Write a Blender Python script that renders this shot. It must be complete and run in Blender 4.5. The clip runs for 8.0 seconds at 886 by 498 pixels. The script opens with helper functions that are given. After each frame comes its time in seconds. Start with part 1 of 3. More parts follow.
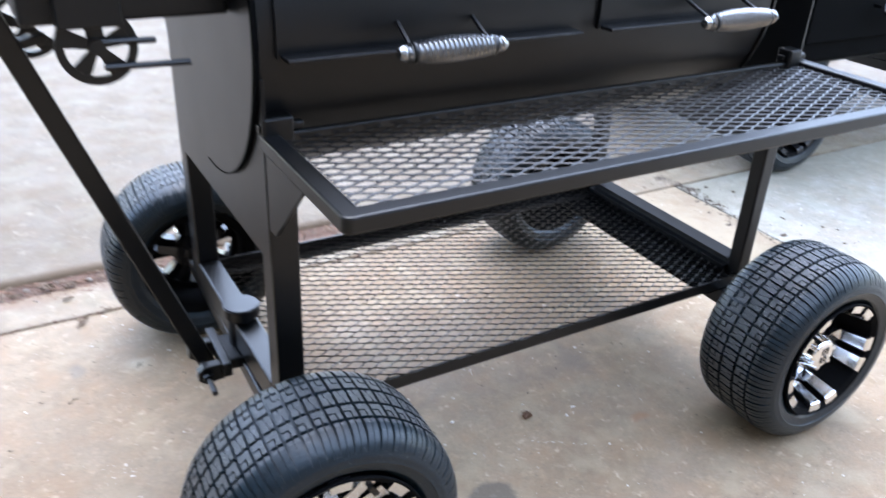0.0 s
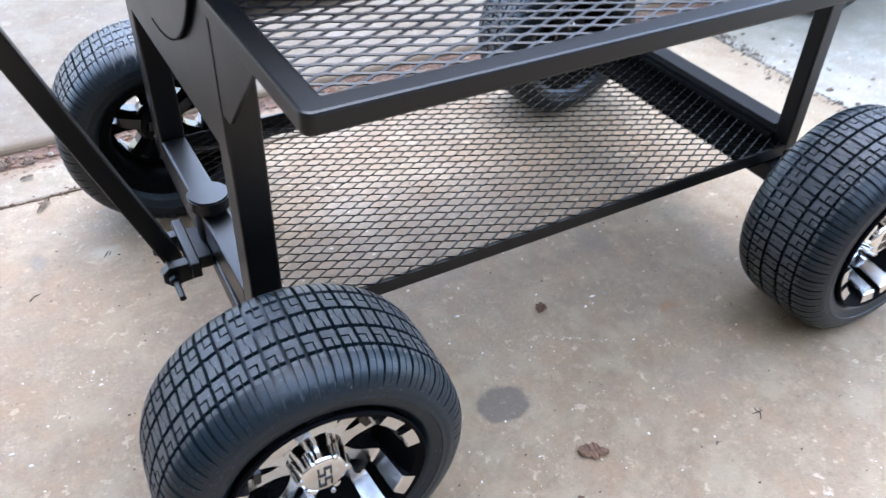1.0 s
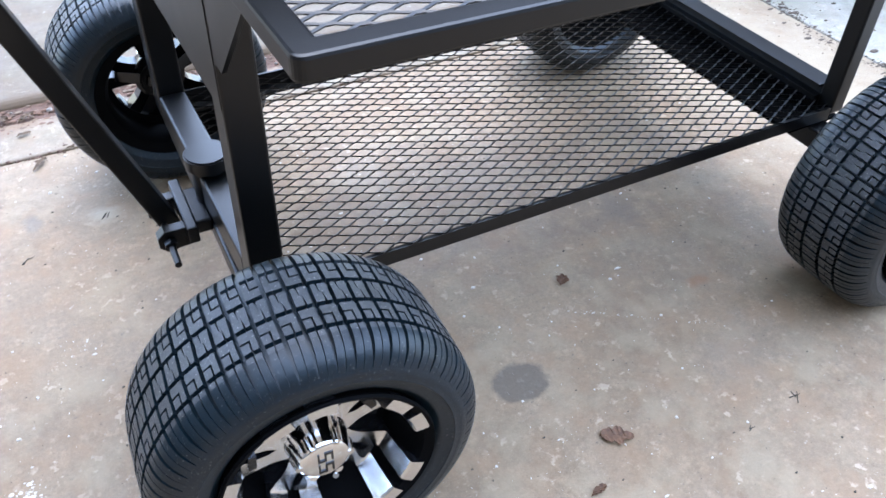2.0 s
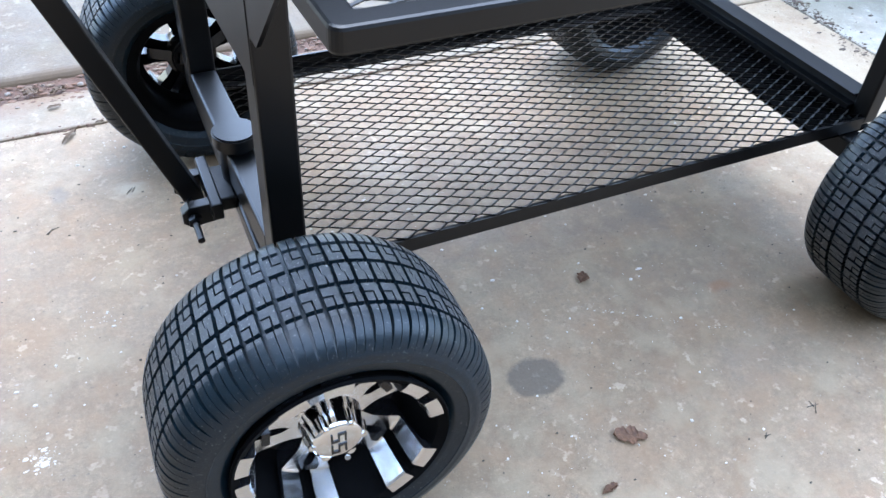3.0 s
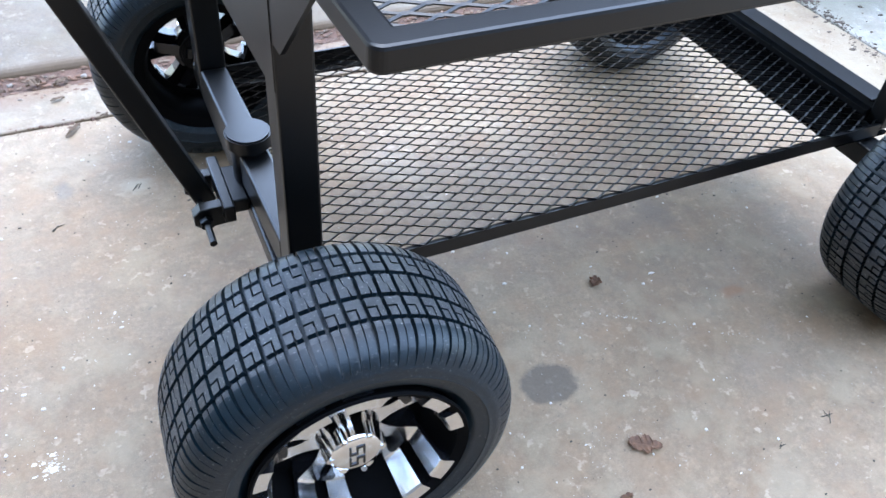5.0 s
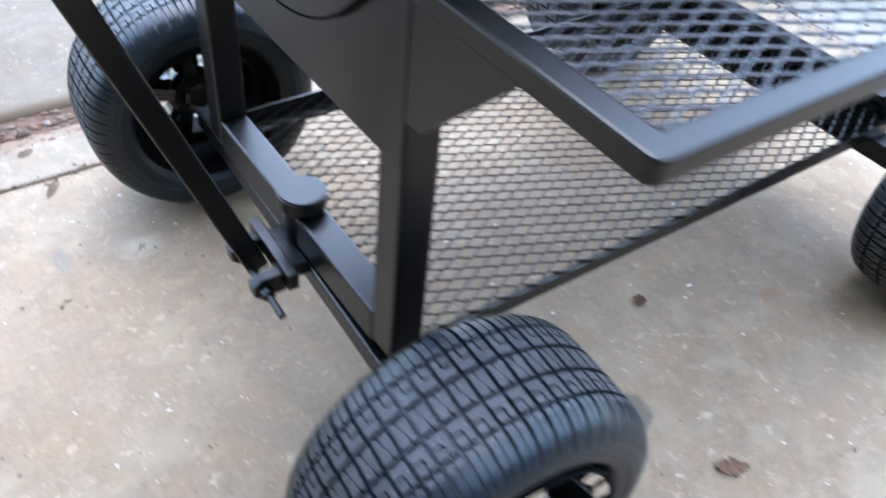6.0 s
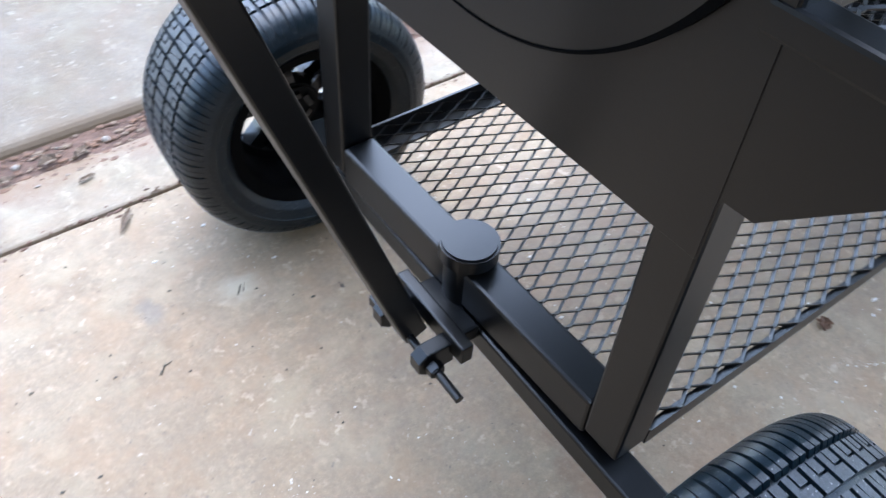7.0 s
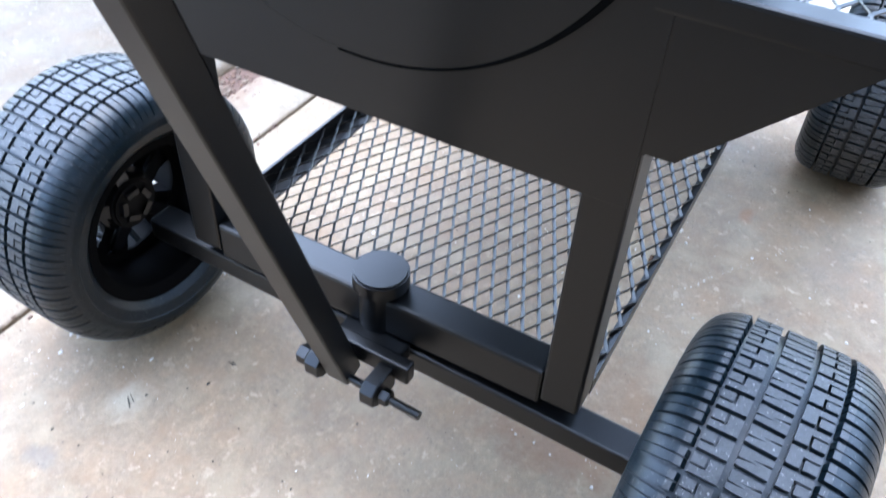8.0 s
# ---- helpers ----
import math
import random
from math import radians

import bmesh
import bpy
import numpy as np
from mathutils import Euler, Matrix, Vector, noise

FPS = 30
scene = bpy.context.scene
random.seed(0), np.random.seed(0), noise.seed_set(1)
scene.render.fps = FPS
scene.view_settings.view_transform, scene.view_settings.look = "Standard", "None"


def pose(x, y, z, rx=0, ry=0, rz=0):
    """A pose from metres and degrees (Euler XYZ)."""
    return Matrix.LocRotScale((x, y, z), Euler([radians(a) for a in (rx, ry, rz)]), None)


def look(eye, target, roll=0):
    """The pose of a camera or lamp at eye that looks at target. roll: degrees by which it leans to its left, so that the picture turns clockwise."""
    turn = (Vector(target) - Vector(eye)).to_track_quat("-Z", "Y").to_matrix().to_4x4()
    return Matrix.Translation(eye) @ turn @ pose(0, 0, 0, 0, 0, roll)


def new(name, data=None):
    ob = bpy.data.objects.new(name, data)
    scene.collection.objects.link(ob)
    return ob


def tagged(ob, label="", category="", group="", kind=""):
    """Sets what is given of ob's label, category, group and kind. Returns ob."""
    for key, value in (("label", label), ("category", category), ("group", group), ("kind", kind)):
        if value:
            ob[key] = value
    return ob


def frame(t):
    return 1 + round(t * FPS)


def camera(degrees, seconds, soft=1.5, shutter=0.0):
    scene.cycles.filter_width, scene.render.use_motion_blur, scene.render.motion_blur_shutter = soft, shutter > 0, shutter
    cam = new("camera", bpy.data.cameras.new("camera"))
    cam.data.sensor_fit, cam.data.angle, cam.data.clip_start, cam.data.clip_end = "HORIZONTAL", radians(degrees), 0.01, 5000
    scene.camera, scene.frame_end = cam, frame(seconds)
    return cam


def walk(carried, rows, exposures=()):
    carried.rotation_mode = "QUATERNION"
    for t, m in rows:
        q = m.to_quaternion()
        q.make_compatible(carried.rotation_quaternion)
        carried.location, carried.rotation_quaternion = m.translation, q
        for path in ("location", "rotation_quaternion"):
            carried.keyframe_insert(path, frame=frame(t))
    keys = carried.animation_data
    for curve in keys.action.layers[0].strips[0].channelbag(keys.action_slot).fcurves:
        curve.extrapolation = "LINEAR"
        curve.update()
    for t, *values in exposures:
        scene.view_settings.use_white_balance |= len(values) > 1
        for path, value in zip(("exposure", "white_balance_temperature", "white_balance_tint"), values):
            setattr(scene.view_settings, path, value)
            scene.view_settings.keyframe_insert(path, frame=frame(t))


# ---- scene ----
cam = camera(57.0, 8.0, 1.5, 0.6)
PATH = [
    (0, (-0.364, -1.15, 1.259), (0.547, 0.363, 0.32), 2.9),
    (0.2, (-0.35, -1.092, 1.24), (0.599, 0.362, 0.249), 4.3),
    (0.5, (-0.323, -1.036, 1.217), (0.602, 0.36, 0.123), 4.1),
    (0.8, (-0.282, -0.969, 1.2), (0.581, 0.375, -0.004), 3.1),
    (1, (-0.223, -0.937, 1.187), (0.576, 0.4, -0.068), 2.1),
    (1.2, (-0.188, -0.9, 1.174), (0.587, 0.427, -0.106), 1.5),
    (1.5, (-0.176, -0.887, 1.15), (0.58, 0.439, -0.142), 1.8),
    (1.7, (-0.176, -0.865, 1.137), (0.573, 0.446, -0.175), 1.7),
    (2.8, (-0.184, -0.866, 1.104), (0.513, 0.459, -0.222), 3.6),
    (3, (-0.187, -0.869, 1.107), (0.512, 0.456, -0.218), 3.9),
    (3.5, (-0.184, -0.866, 1.122), (0.512, 0.46, -0.204), 3.7),
    (4, (-0.183, -0.859, 1.122), (0.516, 0.461, -0.208), 3.7),
    (4.5, (-0.189, -0.857, 1.122), (0.501, 0.47, -0.206), 3.8),
    (4.7, (-0.191, -0.847, 1.116), (0.497, 0.478, -0.215), 4.0),
    (5.8, (-0.347, -0.655, 1.127), (0.507, 0.496, -0.268), 8.6),
    (6, (-0.397, -0.577, 1.136), (0.52, 0.559, -0.231), 6.6),
    (6.2, (-0.428, -0.494, 1.144), (0.487, 0.614, -0.247), 7.1),
    (6.3, (-0.444, -0.458, 1.136), (0.44, 0.664, -0.264), 6.6),
    (6.5, (-0.442, -0.378, 1.111), (0.36, 0.769, -0.318), 4.5),
    (6.8, (-0.423, -0.237, 1.074), (0.398, 0.841, -0.398), 3.1),
    (7, (-0.438, -0.216, 1.059), (0.426, 0.839, -0.404), 4.1),
    (7.3, (-0.495, -0.157, 1.056), (0.579, 0.702, -0.396), 4.9),
    (7.5, (-0.55, -0.138, 1.054), (0.626, 0.616, -0.377), 3.6),
    (7.7, (-0.617, -0.11, 1.074), (0.637, 0.551, -0.337), 4.1),
    (8, (-0.614, -0.123, 1.075), (0.697, 0.557, -0.274), 3.4),
]
walk(
    cam,
    [(t, look(eye, target, roll)) for t, eye, target, roll in PATH],
    [(0, 2.25, 7700, 12.5), (1.5, 2.26, 7400, 13), (3, 2.30, 7000, 8.5), (4.5, 2.30, 7000, 8.5), (6, 2.34, 7100, 10), (6.5, 2.12, 7250, 9), (7, 2.34, 7250, 10), (7.5, 2.52, 7000, 10), (8, 2.64, 7050, 10)],
)

# ---- light: overcast daylight ----
world = bpy.data.worlds.new("overcast_sky")
scene.world = world
world.use_nodes = True
wn = world.node_tree.nodes
sky = wn.new("ShaderNodeTexSky")
sky.sky_type, sky.sun_disc = "NISHITA", False
sky.sun_elevation, sky.sun_rotation = radians(68), radians(20)
sky.air_density, sky.dust_density, sky.ozone_density = 1.4, 1.6, 1.0
soften = wn.new("ShaderNodeHueSaturation")
soften.inputs["Saturation"].default_value = 0.9
world.node_tree.links.new(sky.outputs[0], soften.inputs["Color"])
veil = wn.new("ShaderNodeMix")
veil.data_type, veil.blend_type = "RGBA", "MULTIPLY"
veil.inputs["Factor"].default_value, veil.inputs["B"].default_value = 1.0, (0.8, 0.955, 1.27, 1)
world.node_tree.links.new(soften.outputs[0], veil.inputs["A"])
world.node_tree.links.new(veil.outputs["Result"], wn["Background"].inputs[0])
wn["Background"].inputs[1].default_value = 0.2
sun_data = bpy.data.lights.new("sun", "SUN")
sun_data.energy, sun_data.angle, sun_data.color = 1.5, radians(124), (0.68, 0.92, 1.25)
sun = new("sun", sun_data)
sun.matrix_world = look((1.0, 0.5, 5.0), (0, 0, 0))

# ---- materials ----


def material(name, colour, rough=0.5, metal=0.0, grain=60.0, vary=0.15, rough_vary=0.1, bump=0.0, bump_scale=200.0, spec=0.5, tint=None, specks=0.0):
    """A procedural surface with variation at two scales, and fine relief."""
    m = bpy.data.materials.new(name)
    m.use_nodes = True
    nt = m.node_tree
    b = nt.nodes["Principled BSDF"]
    tc = nt.nodes.new("ShaderNodeTexCoord")

    def tex(scale, detail=4):
        t = nt.nodes.new("ShaderNodeTexNoise")
        t.inputs["Scale"].default_value, t.inputs["Detail"].default_value = scale, detail
        nt.links.new(tc.outputs["Object"], t.inputs["Vector"])
        return t.outputs["Fac"]

    fine, coarse = tex(grain), tex(grain / 9)
    both = nt.nodes.new("ShaderNodeMath")
    both.operation = "ADD"
    nt.links.new(fine, both.inputs[0])
    nt.links.new(coarse, both.inputs[1])
    ramp = nt.nodes.new("ShaderNodeMapRange")
    ramp.inputs["From Min"].default_value, ramp.inputs["From Max"].default_value = 0.6, 1.4
    nt.links.new(both.outputs[0], ramp.inputs["Value"])
    mix = nt.nodes.new("ShaderNodeMix")
    mix.data_type = "RGBA"
    dark = [c * (1 - vary) for c in colour]
    light = [min(1, c * (1 + vary)) for c in (tint or colour)]
    mix.inputs["A"].default_value, mix.inputs["B"].default_value = (*dark, 1), (*light, 1)
    nt.links.new(ramp.outputs[0], mix.inputs["Factor"])
    out = mix.outputs["Result"]
    if specks:
        spot, dust = nt.nodes.new("ShaderNodeMapRange"), nt.nodes.new("ShaderNodeMix")
        spot.inputs["From Min"].default_value, spot.inputs["From Max"].default_value, spot.inputs["To Max"].default_value = 0.66, 0.72, specks
        nt.links.new(tex(330, 2), spot.inputs["Value"])
        dust.data_type = "RGBA"
        dust.inputs["B"].default_value = (0.3, 0.29, 0.27, 1)
        nt.links.new(spot.outputs[0], dust.inputs["Factor"])
        nt.links.new(out, dust.inputs["A"])
        out = dust.outputs["Result"]
    nt.links.new(out, b.inputs["Base Color"])
    rr = nt.nodes.new("ShaderNodeMapRange")
    rr.inputs["To Min"].default_value, rr.inputs["To Max"].default_value = max(0.02, rough - rough_vary), min(1, rough + rough_vary)
    nt.links.new(coarse, rr.inputs["Value"])
    nt.links.new(rr.outputs[0], b.inputs["Roughness"])
    b.inputs["Metallic"].default_value, b.inputs["Specular IOR Level"].default_value = metal, spec
    if bump:
        bp = nt.nodes.new("ShaderNodeBump")
        bp.inputs["Strength"].default_value, bp.inputs["Distance"].default_value = bump, 0.002
        nt.links.new(tex(bump_scale, 6), bp.inputs["Height"])
        nt.links.new(bp.outputs[0], b.inputs["Normal"])
    return m


PAINT = material("satin_black_paint", (0.0006, 0.0007, 0.0009), 0.36, grain=40, vary=0.35, rough_vary=0.06, bump=0.03, bump_scale=260, spec=0.42)
TREAD_RUBBER = material("dusty_tread_rubber", (0.035, 0.037, 0.039), 0.5, grain=240, vary=0.55, rough_vary=0.1, bump=0.3, bump_scale=600, specks=0.8)
RUBBER = material("tyre_rubber", (0.002, 0.0085, 0.013), 0.36, grain=70, vary=0.3, rough_vary=0.1, bump=0.2, bump_scale=500, spec=0.42, specks=0.3)
MACHINED = material("machined_alloy", (0.82, 0.82, 0.82), 0.2, 1.0, grain=300, vary=0.06, rough_vary=0.06)
CHROME = material("chrome", (0.85, 0.85, 0.85), 0.1, 1.0, grain=200, vary=0.05, rough_vary=0.04)
COIL = material("nickel_coil", (0.4, 0.4, 0.4), 0.24, 1.0, grain=200, vary=0.12, rough_vary=0.06)
GLOSS = material("gloss_black_rim", (0.008, 0.008, 0.009), 0.14, grain=60, vary=0.2, rough_vary=0.05)
SATIN = material("satin_black_rim", (0.003, 0.003, 0.0033), 0.5, grain=60, vary=0.3, rough_vary=0.06, spec=0.15)
DULL_RIM = material("dull_black_rim", (0.002, 0.002, 0.0022), 0.75, grain=60, vary=0.3, rough_vary=0.08, spec=0.06)
MATT_BLACK = material("matt_black", (0.0015, 0.0015, 0.0015), 0.9, grain=90, vary=0.4, spec=0.05)
CHAFF = material("dry_chaff", (0.15, 0.098, 0.062), 0.9, grain=90, vary=0.6, bump=0.4, bump_scale=300)
LEAF = material("dry_leaf", (0.12, 0.056, 0.028), 0.8, grain=150, vary=0.5, bump=0.4, bump_scale=300)
BARK = material("dark_bark_crumbs", (0.075, 0.05, 0.034), 0.9, grain=140, vary=0.6, bump=0.4, bump_scale=300)
STONE = material("pale_pebble", (0.203, 0.169, 0.135), 0.85, grain=120, vary=0.35, bump=0.4, bump_scale=200)
SOIL = material("brown_soil", (0.1, 0.052, 0.033), 0.95, grain=60, vary=0.55, bump=0.9, bump_scale=150)
EARTH = material("dry_ground", (0.315, 0.262, 0.205), 0.95, grain=12, vary=0.3, bump=0.5, bump_scale=60)
WALL_BROWN = material("unseen_wall_brown", (0.112, 0.098, 0.083), 0.9, grain=20, vary=0.15, bump=0.4, bump_scale=90)
SCUFF = material("pale_scuff", (0.375, 0.330, 0.270), 0.85, grain=200, vary=0.2)
CHIP = material("pale_paint_chip", (0.510, 0.458, 0.390), 0.7, grain=200, vary=0.1)


def concrete(name, low, high, stain, seed=0.0, spots=()):
    """Weathered concrete: broad damp stains, cloudy wear, sand grain, pale chips; spots: soft dark blots of their own place and size."""
    m = bpy.data.materials.new(name)
    m.use_nodes = True
    nt = m.node_tree
    b = nt.nodes["Principled BSDF"]
    geo = nt.nodes.new("ShaderNodeNewGeometry")

    def tex(scale, detail=5, rough=0.6, kind="ShaderNodeTexNoise"):
        t = nt.nodes.new(kind)
        t.inputs["Scale"].default_value = scale
        if kind == "ShaderNodeTexNoise":
            t.inputs["Detail"].default_value, t.inputs["Roughness"].default_value = detail, rough
        shift = nt.nodes.new("ShaderNodeVectorMath")
        shift.operation = "ADD"
        shift.inputs[1].default_value = (seed, seed * 0.7, 0)
        nt.links.new(geo.outputs["Position"], shift.inputs[0])
        nt.links.new(shift.outputs[0], t.inputs["Vector"])
        return t.outputs["Fac"] if kind == "ShaderNodeTexNoise" else t.outputs["Distance"]

    def span(value, a, z, to0=0.0, to1=1.0):
        r = nt.nodes.new("ShaderNodeMapRange")
        for key, v in (("From Min", a), ("From Max", z), ("To Min", to0), ("To Max", to1)):
            r.inputs[key].default_value = v
        nt.links.new(value, r.inputs["Value"])
        return r.outputs[0]

    def blend(fac, a, z, how="MIX"):
        x = nt.nodes.new("ShaderNodeMix")
        x.data_type, x.blend_type = "RGBA", how
        nt.links.new(fac, x.inputs["Factor"])
        for key, v in (("A", a), ("B", z)):
            if isinstance(v, tuple):
                x.inputs[key].default_value = (*v, 1)
            else:
                nt.links.new(v, x.inputs[key])
        return x.outputs["Result"]

    col = blend(span(tex(3.2, 8, 0.65), 0.36, 0.64), low, high)
    col = blend(span(tex(1.3, 6), 0.36, 0.66, 0.2, 0.5), col, stain)
    col = blend(span(tex(4.3, 7, 0.7), 0.5, 0.6, 0, 0.5), col, tuple(0.8 * c for c in stain))
    col = blend(span(tex(9, 8, 0.75), 0.5, 0.68, 0, 0.5), col, tuple(0.72 * c for c in low))
    col = blend(span(tex(6.1, 7, 0.7), 0.48, 0.6, 0, 0.5), col, tuple(k * c for k, c in zip((1.12, 1.12, 1.24), high)))
    col = blend(span(tex(5.3, 6, 0.7), 0.53, 0.64, 0, 0.45), col, tuple(k * c for k, c in zip((1.1, 0.9, 0.78), low)))
    col = blend(span(tex(28, 6, 0.8), 0.55, 0.66, 0, 0.5), col, tuple(1.3 * c for c in high))
    col = blend(span(tex(21, 6, 0.7), 0.54, 0.64, 0, 0.55), col, tuple(min(0.8, 1.35 * c) for c in high))
    col = blend(span(tex(130, 3, 0.7), 0.3, 0.7, 0.0, 0.55), col, tuple(0.5 * c for c in low))
    col = blend(span(tex(48, 4, 0.7), 0.64, 0.70, 0, 0.5), col, (0.5, 0.455, 0.38))
    col = blend(span(tex(66, 3, 0.65), 0.655, 0.70, 0, 0.75), col, (0.08, 0.065, 0.05))
    col = blend(span(tex(75, 5, 0.7), 0.5, 0.62, 0, 0.35), col, tuple(0.72 * c for c in low))
    col = blend(span(tex(330, 3, 0.8), 0.42, 0.66, 0, 0.32), col, tuple(0.45 * c for c in low))
    col = blend(span(tex(260, 3, 0.8), 0.52, 0.68, 0, 0.35), col, tuple(min(0.7, 1.5 * c) for c in high))
    col = blend(span(tex(15, 7, 0.75), 0.5, 0.64, 0, 0.4), col, tuple(1.15 * c for c in stain))
    patch = span(tex(7, 5, 0.7), 0.42, 0.62)

    def patchy(value):
        both = nt.nodes.new("ShaderNodeMath")
        both.operation = "MULTIPLY"
        nt.links.new(value, both.inputs[0])
        nt.links.new(patch, both.inputs[1])
        return both.outputs[0]

    col = blend(patchy(span(tex(170, 4, 0.75), 0.6, 0.72, 0, 0.6)), col, tuple(min(0.6, 1.6 * c) for c in high))
    col = blend(patchy(span(tex(120, 5, 0.8), 0.6, 0.72, 0, 0.75)), col, tuple(0.35 * c for c in low))
    col = blend(span(tex(2.1, 9, 0.72), 0.46, 0.66, 0, 0.3), col, tuple(0.75 * c for c in stain))
    col = blend(span(tex(11.7, 5, 0.65), 0.48, 0.62, 0, 0.42), col, tuple(k * c for k, c in zip((1.0, 0.86, 0.78), low)))
    col = blend(span(tex(8.4, 5, 0.6), 0.5, 0.64, 0, 0.5), col, tuple(k * c for k, c in zip((0.98, 1.06, 1.08), high)))
    col = blend(patchy(span(tex(37, 3, 0.6), 0.6, 0.66, 0, 0.6)), col, tuple(min(0.7, k * c) for k, c in zip((1.5, 1.6, 1.8), high)))
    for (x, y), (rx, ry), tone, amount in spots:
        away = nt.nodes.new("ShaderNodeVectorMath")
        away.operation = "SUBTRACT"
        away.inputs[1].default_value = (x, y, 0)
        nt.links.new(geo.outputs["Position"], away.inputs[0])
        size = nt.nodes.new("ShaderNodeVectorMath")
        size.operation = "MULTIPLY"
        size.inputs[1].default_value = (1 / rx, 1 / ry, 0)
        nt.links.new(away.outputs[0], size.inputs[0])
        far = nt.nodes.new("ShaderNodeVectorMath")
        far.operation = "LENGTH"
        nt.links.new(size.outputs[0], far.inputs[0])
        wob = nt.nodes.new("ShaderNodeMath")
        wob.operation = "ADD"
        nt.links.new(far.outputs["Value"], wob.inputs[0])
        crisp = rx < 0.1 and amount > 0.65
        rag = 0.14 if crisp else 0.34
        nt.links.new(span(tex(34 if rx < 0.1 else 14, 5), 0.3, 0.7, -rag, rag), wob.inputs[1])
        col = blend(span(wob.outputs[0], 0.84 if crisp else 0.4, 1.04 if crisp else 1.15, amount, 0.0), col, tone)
    nt.links.new(col, b.inputs["Base Color"])
    nt.links.new(span(tex(6), 0.3, 0.7, 0.6, 0.85), b.inputs["Roughness"])
    bp = nt.nodes.new("ShaderNodeBump")
    bp.inputs["Strength"].default_value, bp.inputs["Distance"].default_value = 0.35, 0.004
    nt.links.new(tex(120, 8, 0.7), bp.inputs["Height"])
    nt.links.new(bp.outputs[0], b.inputs["Normal"])
    return m


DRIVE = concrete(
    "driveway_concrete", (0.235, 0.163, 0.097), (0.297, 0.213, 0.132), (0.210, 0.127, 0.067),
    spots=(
        ((0.404, -0.129), (0.056, 0.044), (0.071, 0.057, 0.041), 0.72),
        ((0.96, 0.03), (0.3, 0.2), (0.110, 0.090, 0.069), 0.2),
        ((0.86, 0.2), (0.04, 0.09), (0.106, 0.086, 0.066), 0.4),
        ((-0.29, 0.695), (0.02, 0.04), (0.12, 0.1, 0.085), 0.5),
        ((-0.150, 0.664), (0.045, 0.03), (0.36, 0.295, 0.21), 0.55),
        ((-0.142, 0.291), (0.05, 0.03), (0.124, 0.097, 0.072), 0.12),
        # painted shade: darkens the concrete over the tray's footprint
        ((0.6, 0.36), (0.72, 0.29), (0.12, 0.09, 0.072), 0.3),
        ((0.24, -0.03), (0.13, 0.1), (0.21, 0.105, 0.05), 0.3),
        ((0.12, 0.06), (0.05, 0.13), (0.175, 0.085, 0.042), 0.6),
        ((0.861, -0.067), (0.03, 0.018), (0.205, 0.095, 0.039), 0.6),
        # broad paler patch past the right end of the tray
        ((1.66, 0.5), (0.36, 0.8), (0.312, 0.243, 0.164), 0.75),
        ((0.82, -0.25), (0.12, 0.07), (0.159, 0.145, 0.128), 0.15),
    ),
)
PALE = concrete("pavement_concrete", (0.125, 0.089, 0.054), (0.150, 0.109, 0.067), (0.116, 0.076, 0.042), 7.3, (((0.0, 1.19), (3.0, 0.045), (0.099, 0.059, 0.028), 0.8),))
BEYOND = concrete("pale_concrete", (0.325, 0.280, 0.217), (0.378, 0.332, 0.266), (0.273, 0.224, 0.165), 5.2, (((3.5, 1.25), (4.5, 0.72), (0.196, 0.176, 0.127), 0.75), ((2.05, 0.95), (0.25, 0.22), (0.19, 0.165, 0.12), 0.6)))
GUTTER = concrete("gutter_concrete", (0.224, 0.170, 0.111), (0.273, 0.211, 0.140), (0.186, 0.124, 0.070), 3.1, (((-0.2, 1.14), (2.6, 0.085), (0.155, 0.080, 0.040), 0.7), ((-0.2, 0.955), (3.0, 0.012), (0.124, 0.083, 0.050), 0.5)))

# ---- helpers ----


def part(name, bm, mat, parent, label="", smooth=False, at=None):
    """One mesh object under a thing or a part, from a bmesh or a finished mesh."""
    if isinstance(bm, bmesh.types.BMesh):
        me = bpy.data.meshes.new(name)
        bm.to_mesh(me)
        bm.free()
    else:
        me = bm
    if not me.materials:
        for one in mat if isinstance(mat, (list, tuple)) else [mat]:
            me.materials.append(one)
        if smooth:
            me.polygons.foreach_set("use_smooth", [True] * len(me.polygons))
            me.set_sharp_from_angle(angle=radians(35))
    ob = new(name, me)
    ob.parent = parent
    if at is not None:
        ob.matrix_basis = at
    return tagged(ob, label)


def empty(name, place, label, category, group="", kind=""):
    ob = new(name)
    ob.location = place
    return tagged(ob, label, category, group, kind)


def group_part(name, parent, place=(0, 0, 0), label=""):
    ob = new(name)
    ob.parent, ob.location = parent, place
    return tagged(ob, label)


def box(x0, x1, y0, y1, z0, z1, bevel=0.0, bm=None):
    bm = bm or bmesh.new()
    made = bmesh.ops.create_cube(bm, size=1)["verts"]
    bmesh.ops.scale(bm, vec=(x1 - x0, y1 - y0, z1 - z0), verts=made)
    bmesh.ops.translate(bm, vec=((x0 + x1) / 2, (y0 + y1) / 2, (z0 + z1) / 2), verts=made)
    if bevel:
        edges = list({e for v in made for e in v.link_edges})
        bmesh.ops.bevel(bm, geom=edges, offset=bevel, segments=5 if bevel > 0.02 else 2, affect="EDGES", profile=0.5)
    return bm


